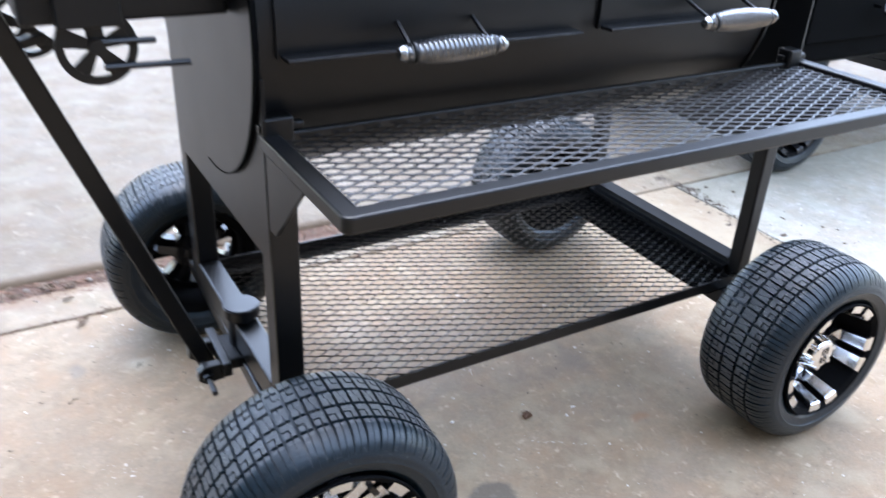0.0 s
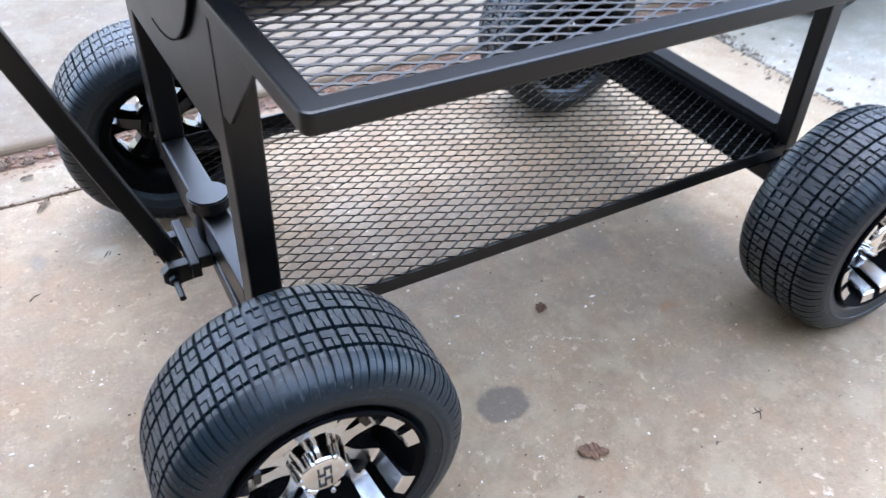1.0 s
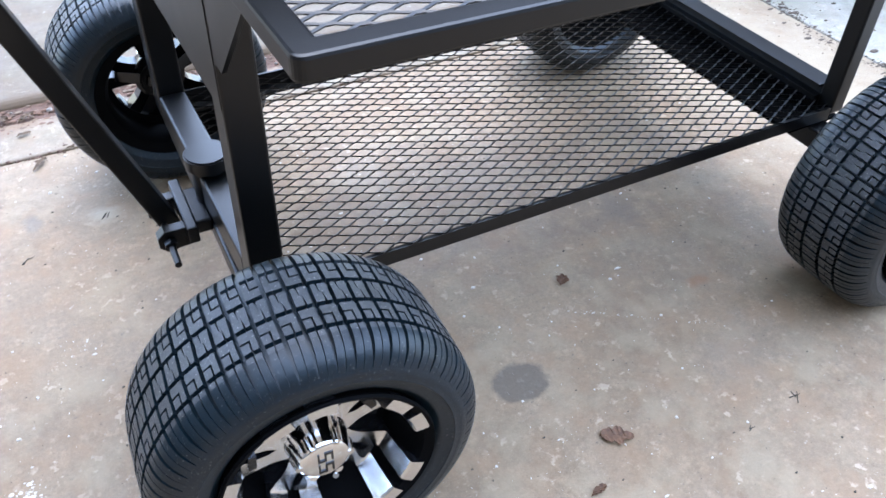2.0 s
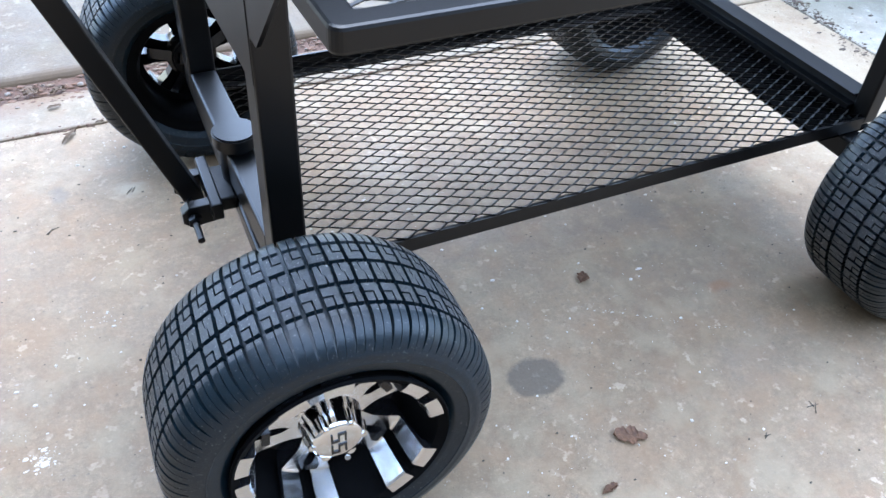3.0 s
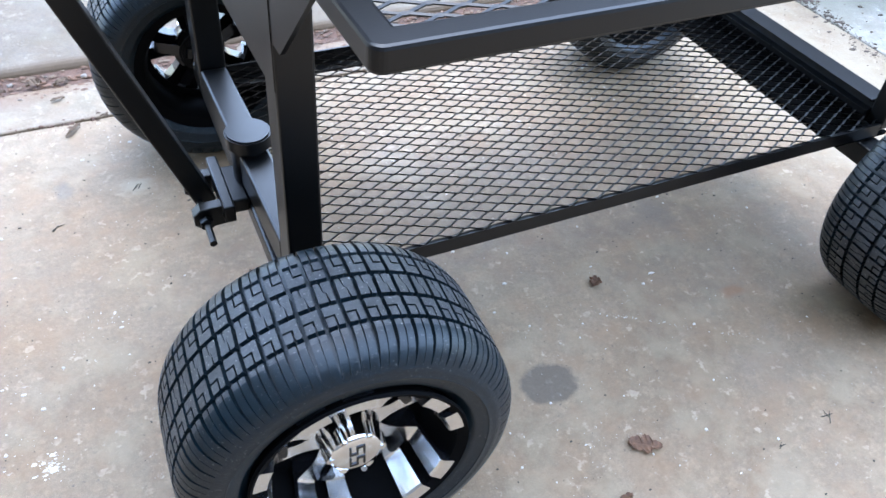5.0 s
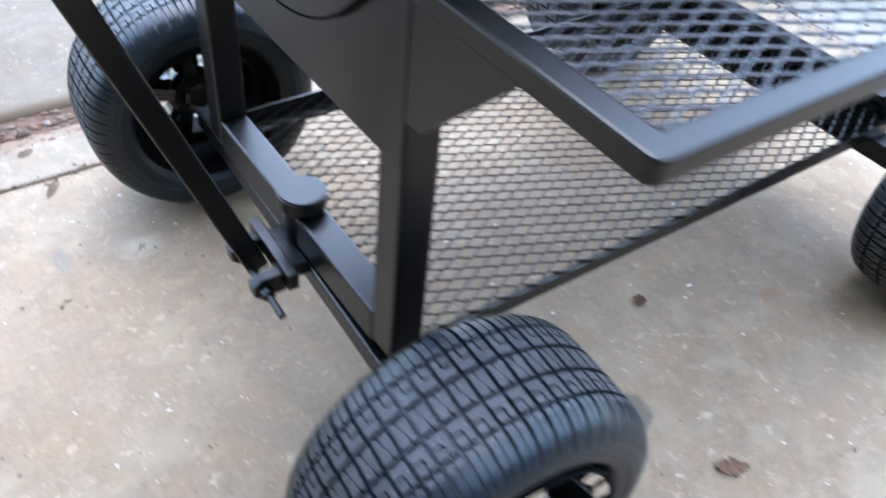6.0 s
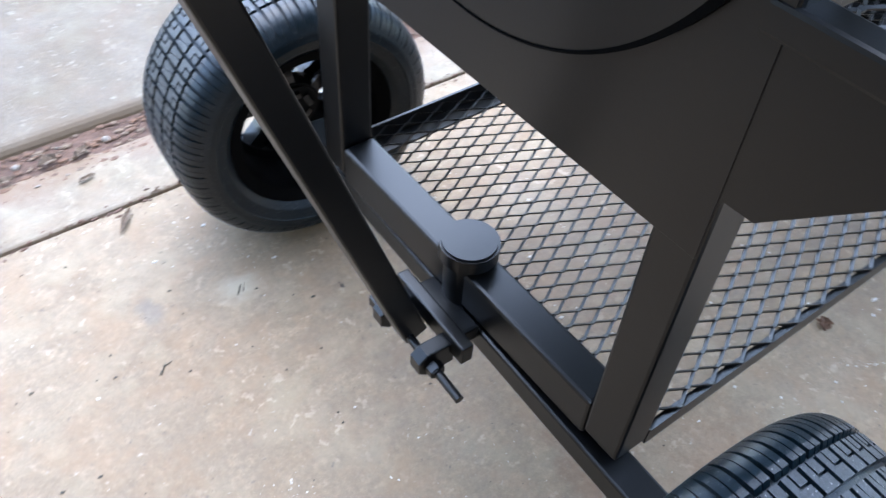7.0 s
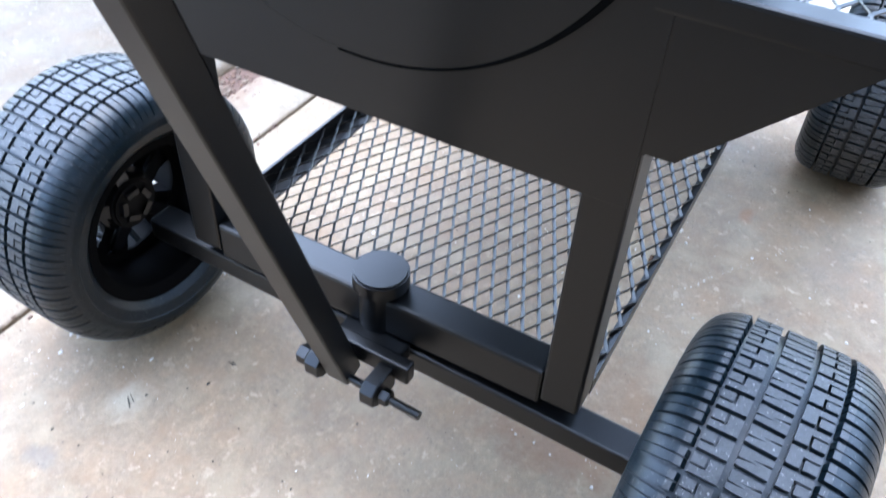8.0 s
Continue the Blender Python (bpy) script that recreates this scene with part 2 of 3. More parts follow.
def prism(outline, axis, lo, hi, bevel=0.0):
    """A plate: an outline of (a, b) in the plane across the axis (x: y, z; y: x, z; z: x, y), from lo to hi along it."""
    bm = bmesh.new()

    def place(a, b, c):
        return {"x": (c, a, b), "y": (a, c, b), "z": (a, b, c)}[axis]

    low = [bm.verts.new(place(a, b, lo)) for a, b in outline]
    high = [bm.verts.new(place(a, b, hi)) for a, b in outline]
    bm.faces.new(low[::-1])
    bm.faces.new(high)
    for i in range(len(outline)):
        j = (i + 1) % len(outline)
        bm.faces.new((low[i], low[j], high[j], high[i]))
    bmesh.ops.recalc_face_normals(bm, faces=bm.faces)
    if bevel:
        k = "xyz".index(axis)
        rims = [e for e in bm.edges if abs(e.verts[0].co[k] - e.verts[1].co[k]) < 1e-6]
        bmesh.ops.bevel(bm, geom=rims, offset=bevel, segments=2, affect="EDGES", profile=0.5)
    return bm


def rod(a, b, r, n=16, r2=None, bevel=0.0):
    """A round bar from a to b."""
    a, b = Vector(a), Vector(b)
    bm = bmesh.new()
    bmesh.ops.create_cone(bm, cap_ends=True, segments=n, radius1=r, radius2=r if r2 is None else r2, depth=(b - a).length)
    if bevel:
        bmesh.ops.bevel(bm, geom=[e for e in bm.edges if len(e.link_faces) == 2 and any(len(f.verts) > 4 for f in e.link_faces)], offset=bevel, segments=2, affect="EDGES")
    m = Matrix.Translation((a + b) / 2) @ (b - a).to_track_quat("Z", "Y").to_matrix().to_4x4()
    bmesh.ops.transform(bm, matrix=m, verts=bm.verts)
    return bm


def bar(a, b, w, d, up=(0, 0, 1), bevel=0.003):
    """A square bar or tube from a to b, w across and d along its own up."""
    a, b = Vector(a), Vector(b)
    bm = box(-w / 2, w / 2, -d / 2, d / 2, 0, (b - a).length, bevel)
    z = (b - a).normalized()
    y = (Vector(up) - z * Vector(up).dot(z)).normalized()
    x = y.cross(z)
    m = Matrix((x, y, z)).transposed().to_4x4()
    bmesh.ops.transform(bm, matrix=Matrix.Translation(a) @ m, verts=bm.verts)
    return bm


def lathe(profile, n, closed=False):
    """A solid turned round the y axis from (y, r) points."""
    bm = bmesh.new()
    rings = []
    for k in range(n):
        s, c = math.sin(2 * math.pi * k / n), math.cos(2 * math.pi * k / n)
        rings.append([bm.verts.new((r * s, y, r * c)) for y, r in profile])
    m = len(profile)
    for k in range(n):
        p, q = rings[k], rings[(k + 1) % n]
        for i in range(m if closed else m - 1):
            j = (i + 1) % m
            bm.faces.new((p[i], q[i], q[j], p[j]))
    bmesh.ops.recalc_face_normals(bm, faces=bm.faces)
    return bm


def expanded_metal(x0, x1, y0, y1, z, lwd, swd, strand, thick, lean):
    """Expanded steel sheet: a lattice of long diamonds, long way along x, whose strands all tip down towards +y, or towards -y where lean is negative."""
    verts, faces = [], []
    nx, ny = int((x1 - x0) / (lwd / 2)), int((y1 - y0) / (swd / 2))
    dx, dy = (x1 - x0) / nx, (y1 - y0) / ny

    def strip(ax, ay, bx, by, w, tip):
        """One strand from a to b, its cross-section leaning by tip (radians)."""
        way = Vector((bx - ax, by - ay, 0)).normalized()
        side = Vector((-way.y, way.x, 0)) * (w / 2 * math.cos(tip))
        drop = w / 2 * math.sin(tip)
        k = len(verts)
        for px, py in ((ax, ay), (bx, by)):
            for s, h in ((-1, -thick), (1, -thick), (1, 0), (-1, 0)):
                verts.append((px + s * side.x, py + s * side.y, z + h - s * drop))
        faces.extend([(k + i, k + (i + 1) % 4, k + 4 + (i + 1) % 4, k + 4 + i) for i in range(4)])
        faces.extend([(k + 3, k + 2, k + 1, k), (k + 4, k + 5, k + 6, k + 7)])

    bond = 0.09 * dx
    for i in range(nx):
        for j in range(ny + 1):
            if (i + j) % 2:
                continue
            ax, ay = x0 + i * dx, y0 + j * dy
            strip(ax, ay, ax + bond, ay, strand * 1.5, 0.9 * lean)
            for dj in (-1, 1):
                if 0 <= j + dj <= ny:
                    bx, by = ax + dx, ay + dj * dy
                    strip(ax + bond, ay, bx - bond, by, strand, lean)
        for j in range(ny + 1):
            if (i + j) % 2:
                bx, by = x0 + (i + 1) * dx, y0 + j * dy
                strip(bx - bond, by, bx, by, strand * 1.5, 0.9 * lean)
    me = bpy.data.meshes.new("expanded_metal")
    me.from_pydata(verts, [], faces)
    me.update()
    return me


# ---- ground ----
ground = tagged(new("ground", bpy.data.meshes.new("ground")), "dry bare earth reaching away around the concrete slabs", "ground", kind="structure")
bm = box(-300, 300, -300, 300, -0.5, -0.09)
bm.to_mesh(ground.data)
bm.free()
ground.data.materials.append(EARTH)


def slab(name, x0, x1, y0, y1, z0, z1, mat, label, bevel=0.006):
    bm = box(x0, x1, y0, y1, z0, z1, bevel)
    me = bpy.data.meshes.new(name)
    bm.to_mesh(me)
    bm.free()
    me.materials.append(mat)
    return tagged(new(name, me), label, "pavement", kind="structure")


slab("driveway", -7, 1.957, -9, 0.952, -0.12, 0.0, DRIVE, "beige stained concrete driveway slab with pale specks and shade painted under the tray")
slab("driveway_beyond", 1.967, 9, -9, 0.952, -0.12, -0.002, BEYOND, "pale concrete slab beyond the joint")
slab("gutter", -7, 9, 0.958, 1.125, -0.12, 0.0, GUTTER, "narrow pale concrete strip beside the driveway joint")
slab("pavement", -7, 9, 1.2, 12, -0.12, 0.014, PALE, "pale grey concrete slab with a rounded edge", 0.03)
bm = box(-7, 9, 1.08, 1.21, -0.12, -0.004)
me = bpy.data.meshes.new("soil_joint")
bm.to_mesh(me)
bm.free()
me.materials.append(SOIL)
tagged(new("soil_joint", me), "open joint between slabs filled with reddish soil", "ground", kind="structure")

# unseen plain walls closing the driveway, added to cut light from south and west


def unseen_wall(name, x0, x1, y0, y1, label):
    bm = box(x0, x1, y0, y1, -0.12, 3.9)
    me = bpy.data.meshes.new(name)
    bm.to_mesh(me)
    bm.free()
    me.materials.append(WALL_BROWN)
    tagged(new(name, me), label, "wall", kind="structure")


unseen_wall("unseen_wall_south", -1.75, 8, -5.7, -5.4, "unseen plain brown wall, added to cut light from the south")
unseen_wall("unseen_wall_west", -1.75, -1.45, -5.4, 0.9, "unseen plain brown wall, added to cut light from the west")

# ---- the smoker cart ----
R_TYRE = 0.222
cart = empty("barbecue_smoker", (0.6125, 0.303, 0), "satin black steel barbecue smoker on a four-wheeled cart, parked on concrete", "smoker")
HOME = Matrix.Translation((-0.6125, -0.303, 0))


def on_cart(name, bm, mat=None, label="", smooth=False, parent=None):
    return part(name, bm, mat or PAINT, parent or cart, label, smooth, HOME if parent is None else None)


def tyre_meshes():
    """A low wide tyre: the carcass, and the tread of ribs and blocks on it."""
    base = R_TYRE - 0.009
    prof = [(-0.086, 0.140), (-0.092, 0.146), (-0.0985, 0.1525), (-0.1, 0.1545), (-0.1004, 0.1565), (-0.1028, 0.164), (-0.1045, 0.1705), (-0.1058, 0.1715), (-0.1058, 0.1728), (-0.1052, 0.1738), (-0.1055, 0.180), (-0.1035, 0.1885), (-0.0965, 0.1965), (-0.087, 0.2035), (-0.076, 0.209), (-0.055, 0.2125), (0, base)]
    prof = prof + [(-y, r) for y, r in prof[-2::-1]]
    prof += [(0.07, 0.150), (-0.07, 0.150)]
    carcass = bpy.data.meshes.new("tyre")
    b = lathe(prof, 96, True)
    b.to_mesh(carcass)
    b.free()
    verts, faces, dusty = [], [], []
    pitches = 56

    def crown(v):
        return R_TYRE - 0.9 * max(0, abs(v) - 0.02) ** 2

    def piece(corners, low=None, high=None):
        """A tread block from corners (turn, across)."""
        k, n = len(verts), len(corners)
        for u, v in corners:
            verts.append((base * 0.99 * math.sin(u), v, base * 0.99 * math.cos(u)))
        for u, v in corners:
            r = crown(v)
            verts.append((r * math.sin(u), v, r * math.cos(u)))
        dusty.append(len(faces))
        faces.append(tuple(range(k + n, k + 2 * n)))
        faces.extend([(k + i, k + (i + 1) % n, k + n + (i + 1) % n, k + n + i) for i in range(n)])

    step = 2 * math.pi / pitches
    for p in range(pitches):
        t = p * step

        def at(u, v, skew=0.0):
            return (t + step * (u + skew * (v / 0.05)), v)

        g = 0.105
        # middle row: slanted blocks with a notch from each side
        shape = ((0, 0), (0, 1), (0.3, 1), (0.43, 0.42), (0.42, 1), (1, 1), (1, 0), (0.7, 0), (0.57, 0.58), (0.58, 0))
        piece([at(g + (1 - 2 * g) * u + 0.06 * w, -0.0158 + 0.0316 * w) for u, w in shape])
        for side in (-1, 1):
            a, z = 0.0225, 0.0522
            flip = (lambda u: 1 - u) if side < 0 else (lambda u: u)
            # hook-shaped block round a small square one
            hook = [(g, a), (g, z), (0.40, z), (0.40, a + 0.0135), (1 - g, a + 0.0135), (1 - g, a)]
            small = [(0.49, a + 0.0163), (0.49, z), (1 - g, z), (1 - g, a + 0.0163)]
            for shape in (hook, small):
                piece([at(flip(u), side * v) for u, v in shape])
    # shoulder ribs that run down the side wall, two to a pitch, the cuts between them narrowing downwards
    shoulder = [(0.0585, crown(0.0585)), (0.066, 0.2195), (0.0735, 0.2178), (0.081, 0.2148), (0.0878, 0.2107), (0.0935, 0.2055), (0.0982, 0.1992), (0.1016, 0.1925), (0.1040, 0.1862), (0.1051, 0.1805)]
    n = len(shoulder)
    for p in range(pitches):
        t = p * step
        for side in (-1, 1):
            for lo, hi, lo_end, hi_end, last in ((0.115, 0.475, 0.025, 0.496, n), (0.545, 0.885, 0.504, 0.975, n - 1)):
                line = shoulder[:last]
                k, m = len(verts), len(line)
                for sunk in (0.0, 0.009):
                    for q, (v, r) in enumerate(line):
                        f = min(1, q / (n - 2)) ** 1.6
                        bend = side * 0.16 * (q / n) ** 2
                        for u in (lo + (lo_end - lo) * f, hi + (hi_end - hi) * f):
                            w = t + step * (u + bend)
                            verts.append(((r - sunk) * math.sin(w), side * (v - 0.5 * sunk), (r - sunk) * math.cos(w)))
                for i in range(m - 1):
                    q = k + 2 * i
                    if i == 0:
                        dusty.append(len(faces))
                    faces.append((q, q + 1, q + 3, q + 2))
                    faces.append((q, q + 2, q + 2 + 2 * m, q + 2 * m))
                    faces.append((q + 1, q + 3, q + 3 + 2 * m, q + 1 + 2 * m))
                faces.append((k, k + 1, k + 1 + 2 * m, k + 2 * m))
                q = k + 2 * (m - 1)
                faces.append((q, q + 1, q + 1 + 2 * m, q + 2 * m))
    tread = bpy.data.meshes.new("tread")
    tread.from_pydata(verts, [], faces)
    for one in (RUBBER, TREAD_RUBBER):
        tread.materials.append(one)
    for i in dusty:
        tread.polygons[i].material_index = 1
    b = bmesh.new()
    b.from_mesh(tread)
    bmesh.ops.recalc_face_normals(b, faces=b.faces)
    b.to_mesh(tread)
    b.free()
    tread.polygons.foreach_set("use_smooth", [True] * len(tread.polygons))
    tread.set_sharp_from_angle(angle=radians(36))
    return carcass, tread


def spoke_mesh(side):
    """One arm of a twin spoke: a deep flat floor that spreads at the hub, a steep rise at the elbow, and a flat tip at the lip; bright face, dark flanks."""
    bm = bmesh.new()
    # radius, depth behind the lip, angles (degrees) of the slot's edge and the window's edge, thickness
    line = (
        (0.042, 0.0660, 0.0, 35.9, 0.032), (0.0455, 0.0660, 0.0, 34.5, 0.032), (0.049, 0.0659, 0.0, 30.5, 0.032), (0.0555, 0.0658, 0.6, 26.0, 0.032),
        (0.0600, 0.0657, 3.4, 23.5, 0.032), (0.066, 0.0656, 4.8, 21.8, 0.032), (0.077, 0.0654, 5.0, 20.3, 0.032), (0.1030, 0.0650, 4.7, 19.6, 0.032),
        (0.1060, 0.0630, 4.7, 19.5, 0.034), (0.1180, 0.0080, 4.4, 20.0, 0.024), (0.1205, 0.0050, 4.3, 20.2, 0.018), (0.1385, 0.0030, 4.3, 20.2, 0.014),
    )
    across = 5
    front, back = [], []
    for r, d, a0, a1, deep in line:
        turn = [radians(side * (a0 + (a1 - a0) * k / across)) for k in range(across + 1)]
        front.append([bm.verts.new((r * math.sin(a), d, r * math.cos(a))) for a in turn])
        back.append([bm.verts.new((r * math.sin(a), d + deep, r * math.cos(a))) for a in turn])
    for p in range(len(line) - 1):
        for k in range(across):
            bm.faces.new((front[p][k], front[p][k + 1], front[p + 1][k + 1], front[p + 1][k]))
            bm.faces.new((back[p][k], back[p][k + 1], back[p + 1][k + 1], back[p + 1][k])).material_index = 2
        for k in (0, across):
            bm.faces.new((front[p][k], front[p + 1][k], back[p + 1][k], back[p][k])).material_index = 1
    for p in (0, -1):
        for k in range(across):
            bm.faces.new((front[p][k], front[p][k + 1], back[p][k + 1], back[p][k])).material_index = 1
    bmesh.ops.recalc_face_normals(bm, faces=bm.faces)
    me = bpy.data.meshes.new("spoke")
    bm.to_mesh(me)
    bm.free()
    return me


def as_mesh(name, bm):
    me = bpy.data.meshes.new(name)
    bm.to_mesh(me)
    bm.free()
    return me


TYRE, TREAD = tyre_meshes()
SPOKES = {(dark, s): spoke_mesh(s) for dark in (False, True) for s in (-1, 1)}
WEB = as_mesh("web", prism([(0.056, 0.0815), (0.104, 0.0815), (0.1205, 0.026), (0.134, 0.0185), (0.134, 0.028), (0.1225, 0.036), (0.108, 0.092), (0.056, 0.092)], "x", -0.0115, 0.0115))
BARREL = as_mesh("barrel", lathe([(0.000, 0.1425), (0.004, 0.1445), (0.010, 0.141), (0.012, 0.134), (0.05, 0.129), (0.08, 0.1245), (0.15, 0.118), (0.18, 0.136), (0.19, 0.1445), (0.195, 0.1425), (0.186, 0.122), (0.165, 0.113), (0.105, 0.1164), (0.102, 0.103), (0.096, 0.103), (0.090, 0.1172), (0.085, 0.1175), (0.05, 0.1245), (0.008, 0.1305)], 64, True))
HUB = as_mesh("hub", lathe([(0.07, 0.0), (0.07, 0.050), (0.076, 0.054), (0.106, 0.054), (0.106, 0.0)], 32))
CAP = as_mesh("centre_cap", lathe([(0.0252, 0.0), (0.0256, 0.026), (0.0266, 0.0315), (0.029, 0.0345), (0.033, 0.0362), (0.048, 0.0388), (0.067, 0.0435)], 48))
NUT = as_mesh("lug", rod((0, 0.0262, 0.0322), (0, 0.05, 0.0365), 0.0070, 14, 0.0066, 0.0028))
VALVE = as_mesh("valve", rod((0.0, 0.050, 0.078), (0.0, 0.069, 0.093), 0.0042, 12, None, 0.001))
VALVE_STEM = as_mesh("valve_stem", rod((0.0, 0.067, 0.0915), (0.0, 0.086, 0.1165), 0.0052, 12))
DRUMHUB = as_mesh("hub_flange", rod((0, 0.097, 0), (0, 0.128, 0), 0.047, 36, 0.043, 0.004))


def mark_mesh():
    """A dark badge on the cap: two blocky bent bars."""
    bm = bmesh.new()
    for k in (-1, 1):
        x = k * 0.0112
        for a0, a1, b0, b1 in ((-0.0088, 0.0088, 0.0078, 0.0105), (-0.0088, 0.0088, -0.0013, 0.0013), (-0.0088, 0.0088, -0.0105, -0.0078), (-0.0088, -0.0042, 0.0, 0.0095), (0.0042, 0.0088, -0.0095, 0.0)):
            box(x + a0, x + a1, 0.0242, 0.0258, b0, b1, 0, bm)
    bmesh.ops.rotate(bm, cent=(0, 0, 0), matrix=Matrix.Rotation(radians(90), 3, "Y"), verts=bm.verts)
    return as_mesh("badge", bm)


BADGE = mark_mesh()


def wheel(parent, x, y, facing, spin, steer=0.0, z=R_TYRE, dark=False):
    """A wheel at its hub's middle; facing -1: the lip looks to -y."""
    w = group_part("wheel", parent, (x, y, z), "wide black tyre on a " + ("dark" if dark else "machined") + " twin-spoke alloy rim")
    turn = Matrix.Rotation(radians(steer), 4, "Z") @ (Matrix.Rotation(math.pi, 4, "Z") if facing > 0 else Matrix())
    roll = turn @ Matrix.Rotation(radians(spin), 4, "Y")
    part("tyre", TYRE, RUBBER, w, "black tyre side wall", True, roll)
    part("tread", TREAD, TREAD_RUBBER, w, "", False, roll)
    rim = roll @ Matrix.Translation((0, -0.105, 0))
    part("barrel", BARREL, DULL_RIM, w, "dull black rim barrel", True, rim)
    part("hub", HUB, GLOSS, w, "", True, rim)
    part("hub_flange", DRUMHUB, SATIN, w, "", True, rim)
    part("centre_cap", CAP, CHROME, w, "chrome centre cap", True, rim)
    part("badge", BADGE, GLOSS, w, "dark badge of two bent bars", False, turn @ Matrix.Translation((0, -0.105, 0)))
    part("valve", VALVE, CHROME, w, "", True, rim @ Matrix.Rotation(radians(180), 4, "Y"))
    part("valve_stem", VALVE_STEM, RUBBER, w, "", True, rim @ Matrix.Rotation(radians(180), 4, "Y"))
    for k in range(5):
        arm = rim @ Matrix.Rotation(radians(72 * k), 4, "Y")
        part("web", WEB, GLOSS, w, "", False, arm)
        for s in (-1, 1):
            part("spoke", SPOKES[dark, s], (GLOSS, GLOSS, DULL_RIM) if dark else (MACHINED, GLOSS, DULL_RIM), w, "", False, arm)
    for k in range(6):
        part("lug", NUT, CHROME, w, "", True, rim @ Matrix.Rotation(radians(60 * k + 44), 4, "Y"))
    return w


OX, OY = -0.6125, -0.303
wheel(cart, 0.0 + OX, -0.193 + OY, -1, -13, -2.5)
wheel(cart, 1.172 + OX, -0.207 + OY, -1, 28)
wheel(cart, 0.044 + OX, 0.802 + OY, 1, 8, -2.5)
wheel(cart, 1.172 + OX, 0.808 + OY, 1, 95)

# chassis
X1, Y1 = 1.225, 0.606
for x, w in ((0.0, 0.05), (X1 - 0.037, 0.037)):
    for y in (0.0, Y1 - w):
        on_cart("post", box(x, x + w, y, y + w, 0.262, 0.84, 0.004), label="square black steel corner post")
on_cart("end_rail", box(0.0, 0.05, 0.05, Y1 - 0.05, 0.251, 0.312, 0.005))
on_cart("end_rail", prism([(X1 - 0.001, 0.262), (X1 - 0.001, 0.314), (X1 - 0.047, 0.314), (X1 - 0.047, 0.308), (X1 - 0.034, 0.308), (X1 - 0.034, 0.292), (X1 - 0.049, 0.289), (X1 - 0.049, 0.262)], "y", 0.037, Y1 - 0.037, 0.0015))
for y, l in ((0.115, 0.012), (0.21, 0.008), (0.305, 0.006), (0.37, 0.02), (0.43, 0.009)):
    on_cart("paint_chip", box(X1 - 0.050, X1 - 0.0465, y, y + l, 0.2893, 0.2903), COIL, "scratch of bare metal")
on_cart("front_rail", prism([(0.0, 0.252), (0.004, 0.252), (0.004, 0.2705), (0.011, 0.2705), (0.011, 0.2745), (0.0, 0.2785)], "x", 0.05, X1 - 0.037))
on_cart("back_rail", prism([(Y1, 0.252), (Y1 - 0.034, 0.252), (Y1 - 0.034, 0.256), (Y1 - 0.004, 0.256), (Y1 - 0.004, 0.284), (Y1, 0.284)], "x", 0.05, X1 - 0.037))
on_cart("tray", expanded_metal(0.05, X1 - 0.037, 0.004, Y1 - 0.006, 0.2785, 0.0525, 0.0235, 0.0050, 0.0026, 0.62), label="expanded steel mesh tray")
# shade under the mesh put into the colour: matt black, not satin paint
on_cart("axle_plate", box(1.088, X1, 0.004, Y1 - 0.004, 0.244, 0.250, 0.001), MATT_BLACK)
on_cart("back_axle", box(1.147, 1.197, -0.10, 0.71, 0.200, 0.243, 0.004))

# front axle and steering
axle = group_part("front_axle", cart, (0.022 + OX, 0.295 + OY, 0.0))
AX = Matrix.Rotation(radians(-1.6), 4, "Z")
part("beam", box(-0.021, 0.024, -0.40, 0.42, 0.204, 0.2405, 0.004), PAINT, axle, "", False, AX)
part("kingpin", rod((0, 0, 0.2), (0, 0, 0.318), 0.0305, 32), PAINT, axle, "", True)
part("kingpin_cap", rod((0, 0, 0.317), (0, 0, 0.343), 0.038, 44, None, 0.003), PAINT, axle, "round black cap over the steering pivot", True)
part("clevis_plate", box(-0.066, -0.0475, -0.085, 0.062, 0.230, 0.2615, 0.003), PAINT, axle, "", False, AX)
part("clevis_web", box(-0.05, -0.0195, -0.06, 0.04, 0.226, 0.252, 0.004), PAINT, axle, "", False, AX)
for y in (-0.052, 0.036):
    part("clevis_ear", prism([(-0.06, 0.212), (-0.1, 0.209), (-0.112, 0.219), (-0.112, 0.238), (-0.1, 0.249), (-0.06, 0.249)], "y", y - 0.011, y + 0.011, 0.002), PAINT, axle, "", False, AX)
part("clevis_bolt", rod((-0.094, -0.122, 0.226), (-0.094, 0.06, 0.230), 0.0058, 12), PAINT, axle, "", True, AX)
part("bolt_head", rod((-0.094, 0.049, 0.229), (-0.094, 0.066, 0.229), 0.014, 6, None, 0.0015), PAINT, axle, "", False, AX)
part("bolt_nut", rod((-0.094, -0.078, 0.228), (-0.094, -0.064, 0.228), 0.0115, 6, None, 0.0015), PAINT, axle, "", False, AX)
tow = Vector((-0.363, -0.035, 1.0))
foot = Vector((-0.0709, 0.2998, 0.25))
on_cart("tow_handle", bar(foot - tow * 0.03, foot + tow * 0.98, 0.034, 0.034, (0, 1, 0)), label="long square black steel tow handle")
hook = foot + tow * 0.66
on_cart("handle_hook", bar(hook, hook + Vector((0.055, 0.0, 0.012)), 0.018, 0.014, (0, 1, 0)))

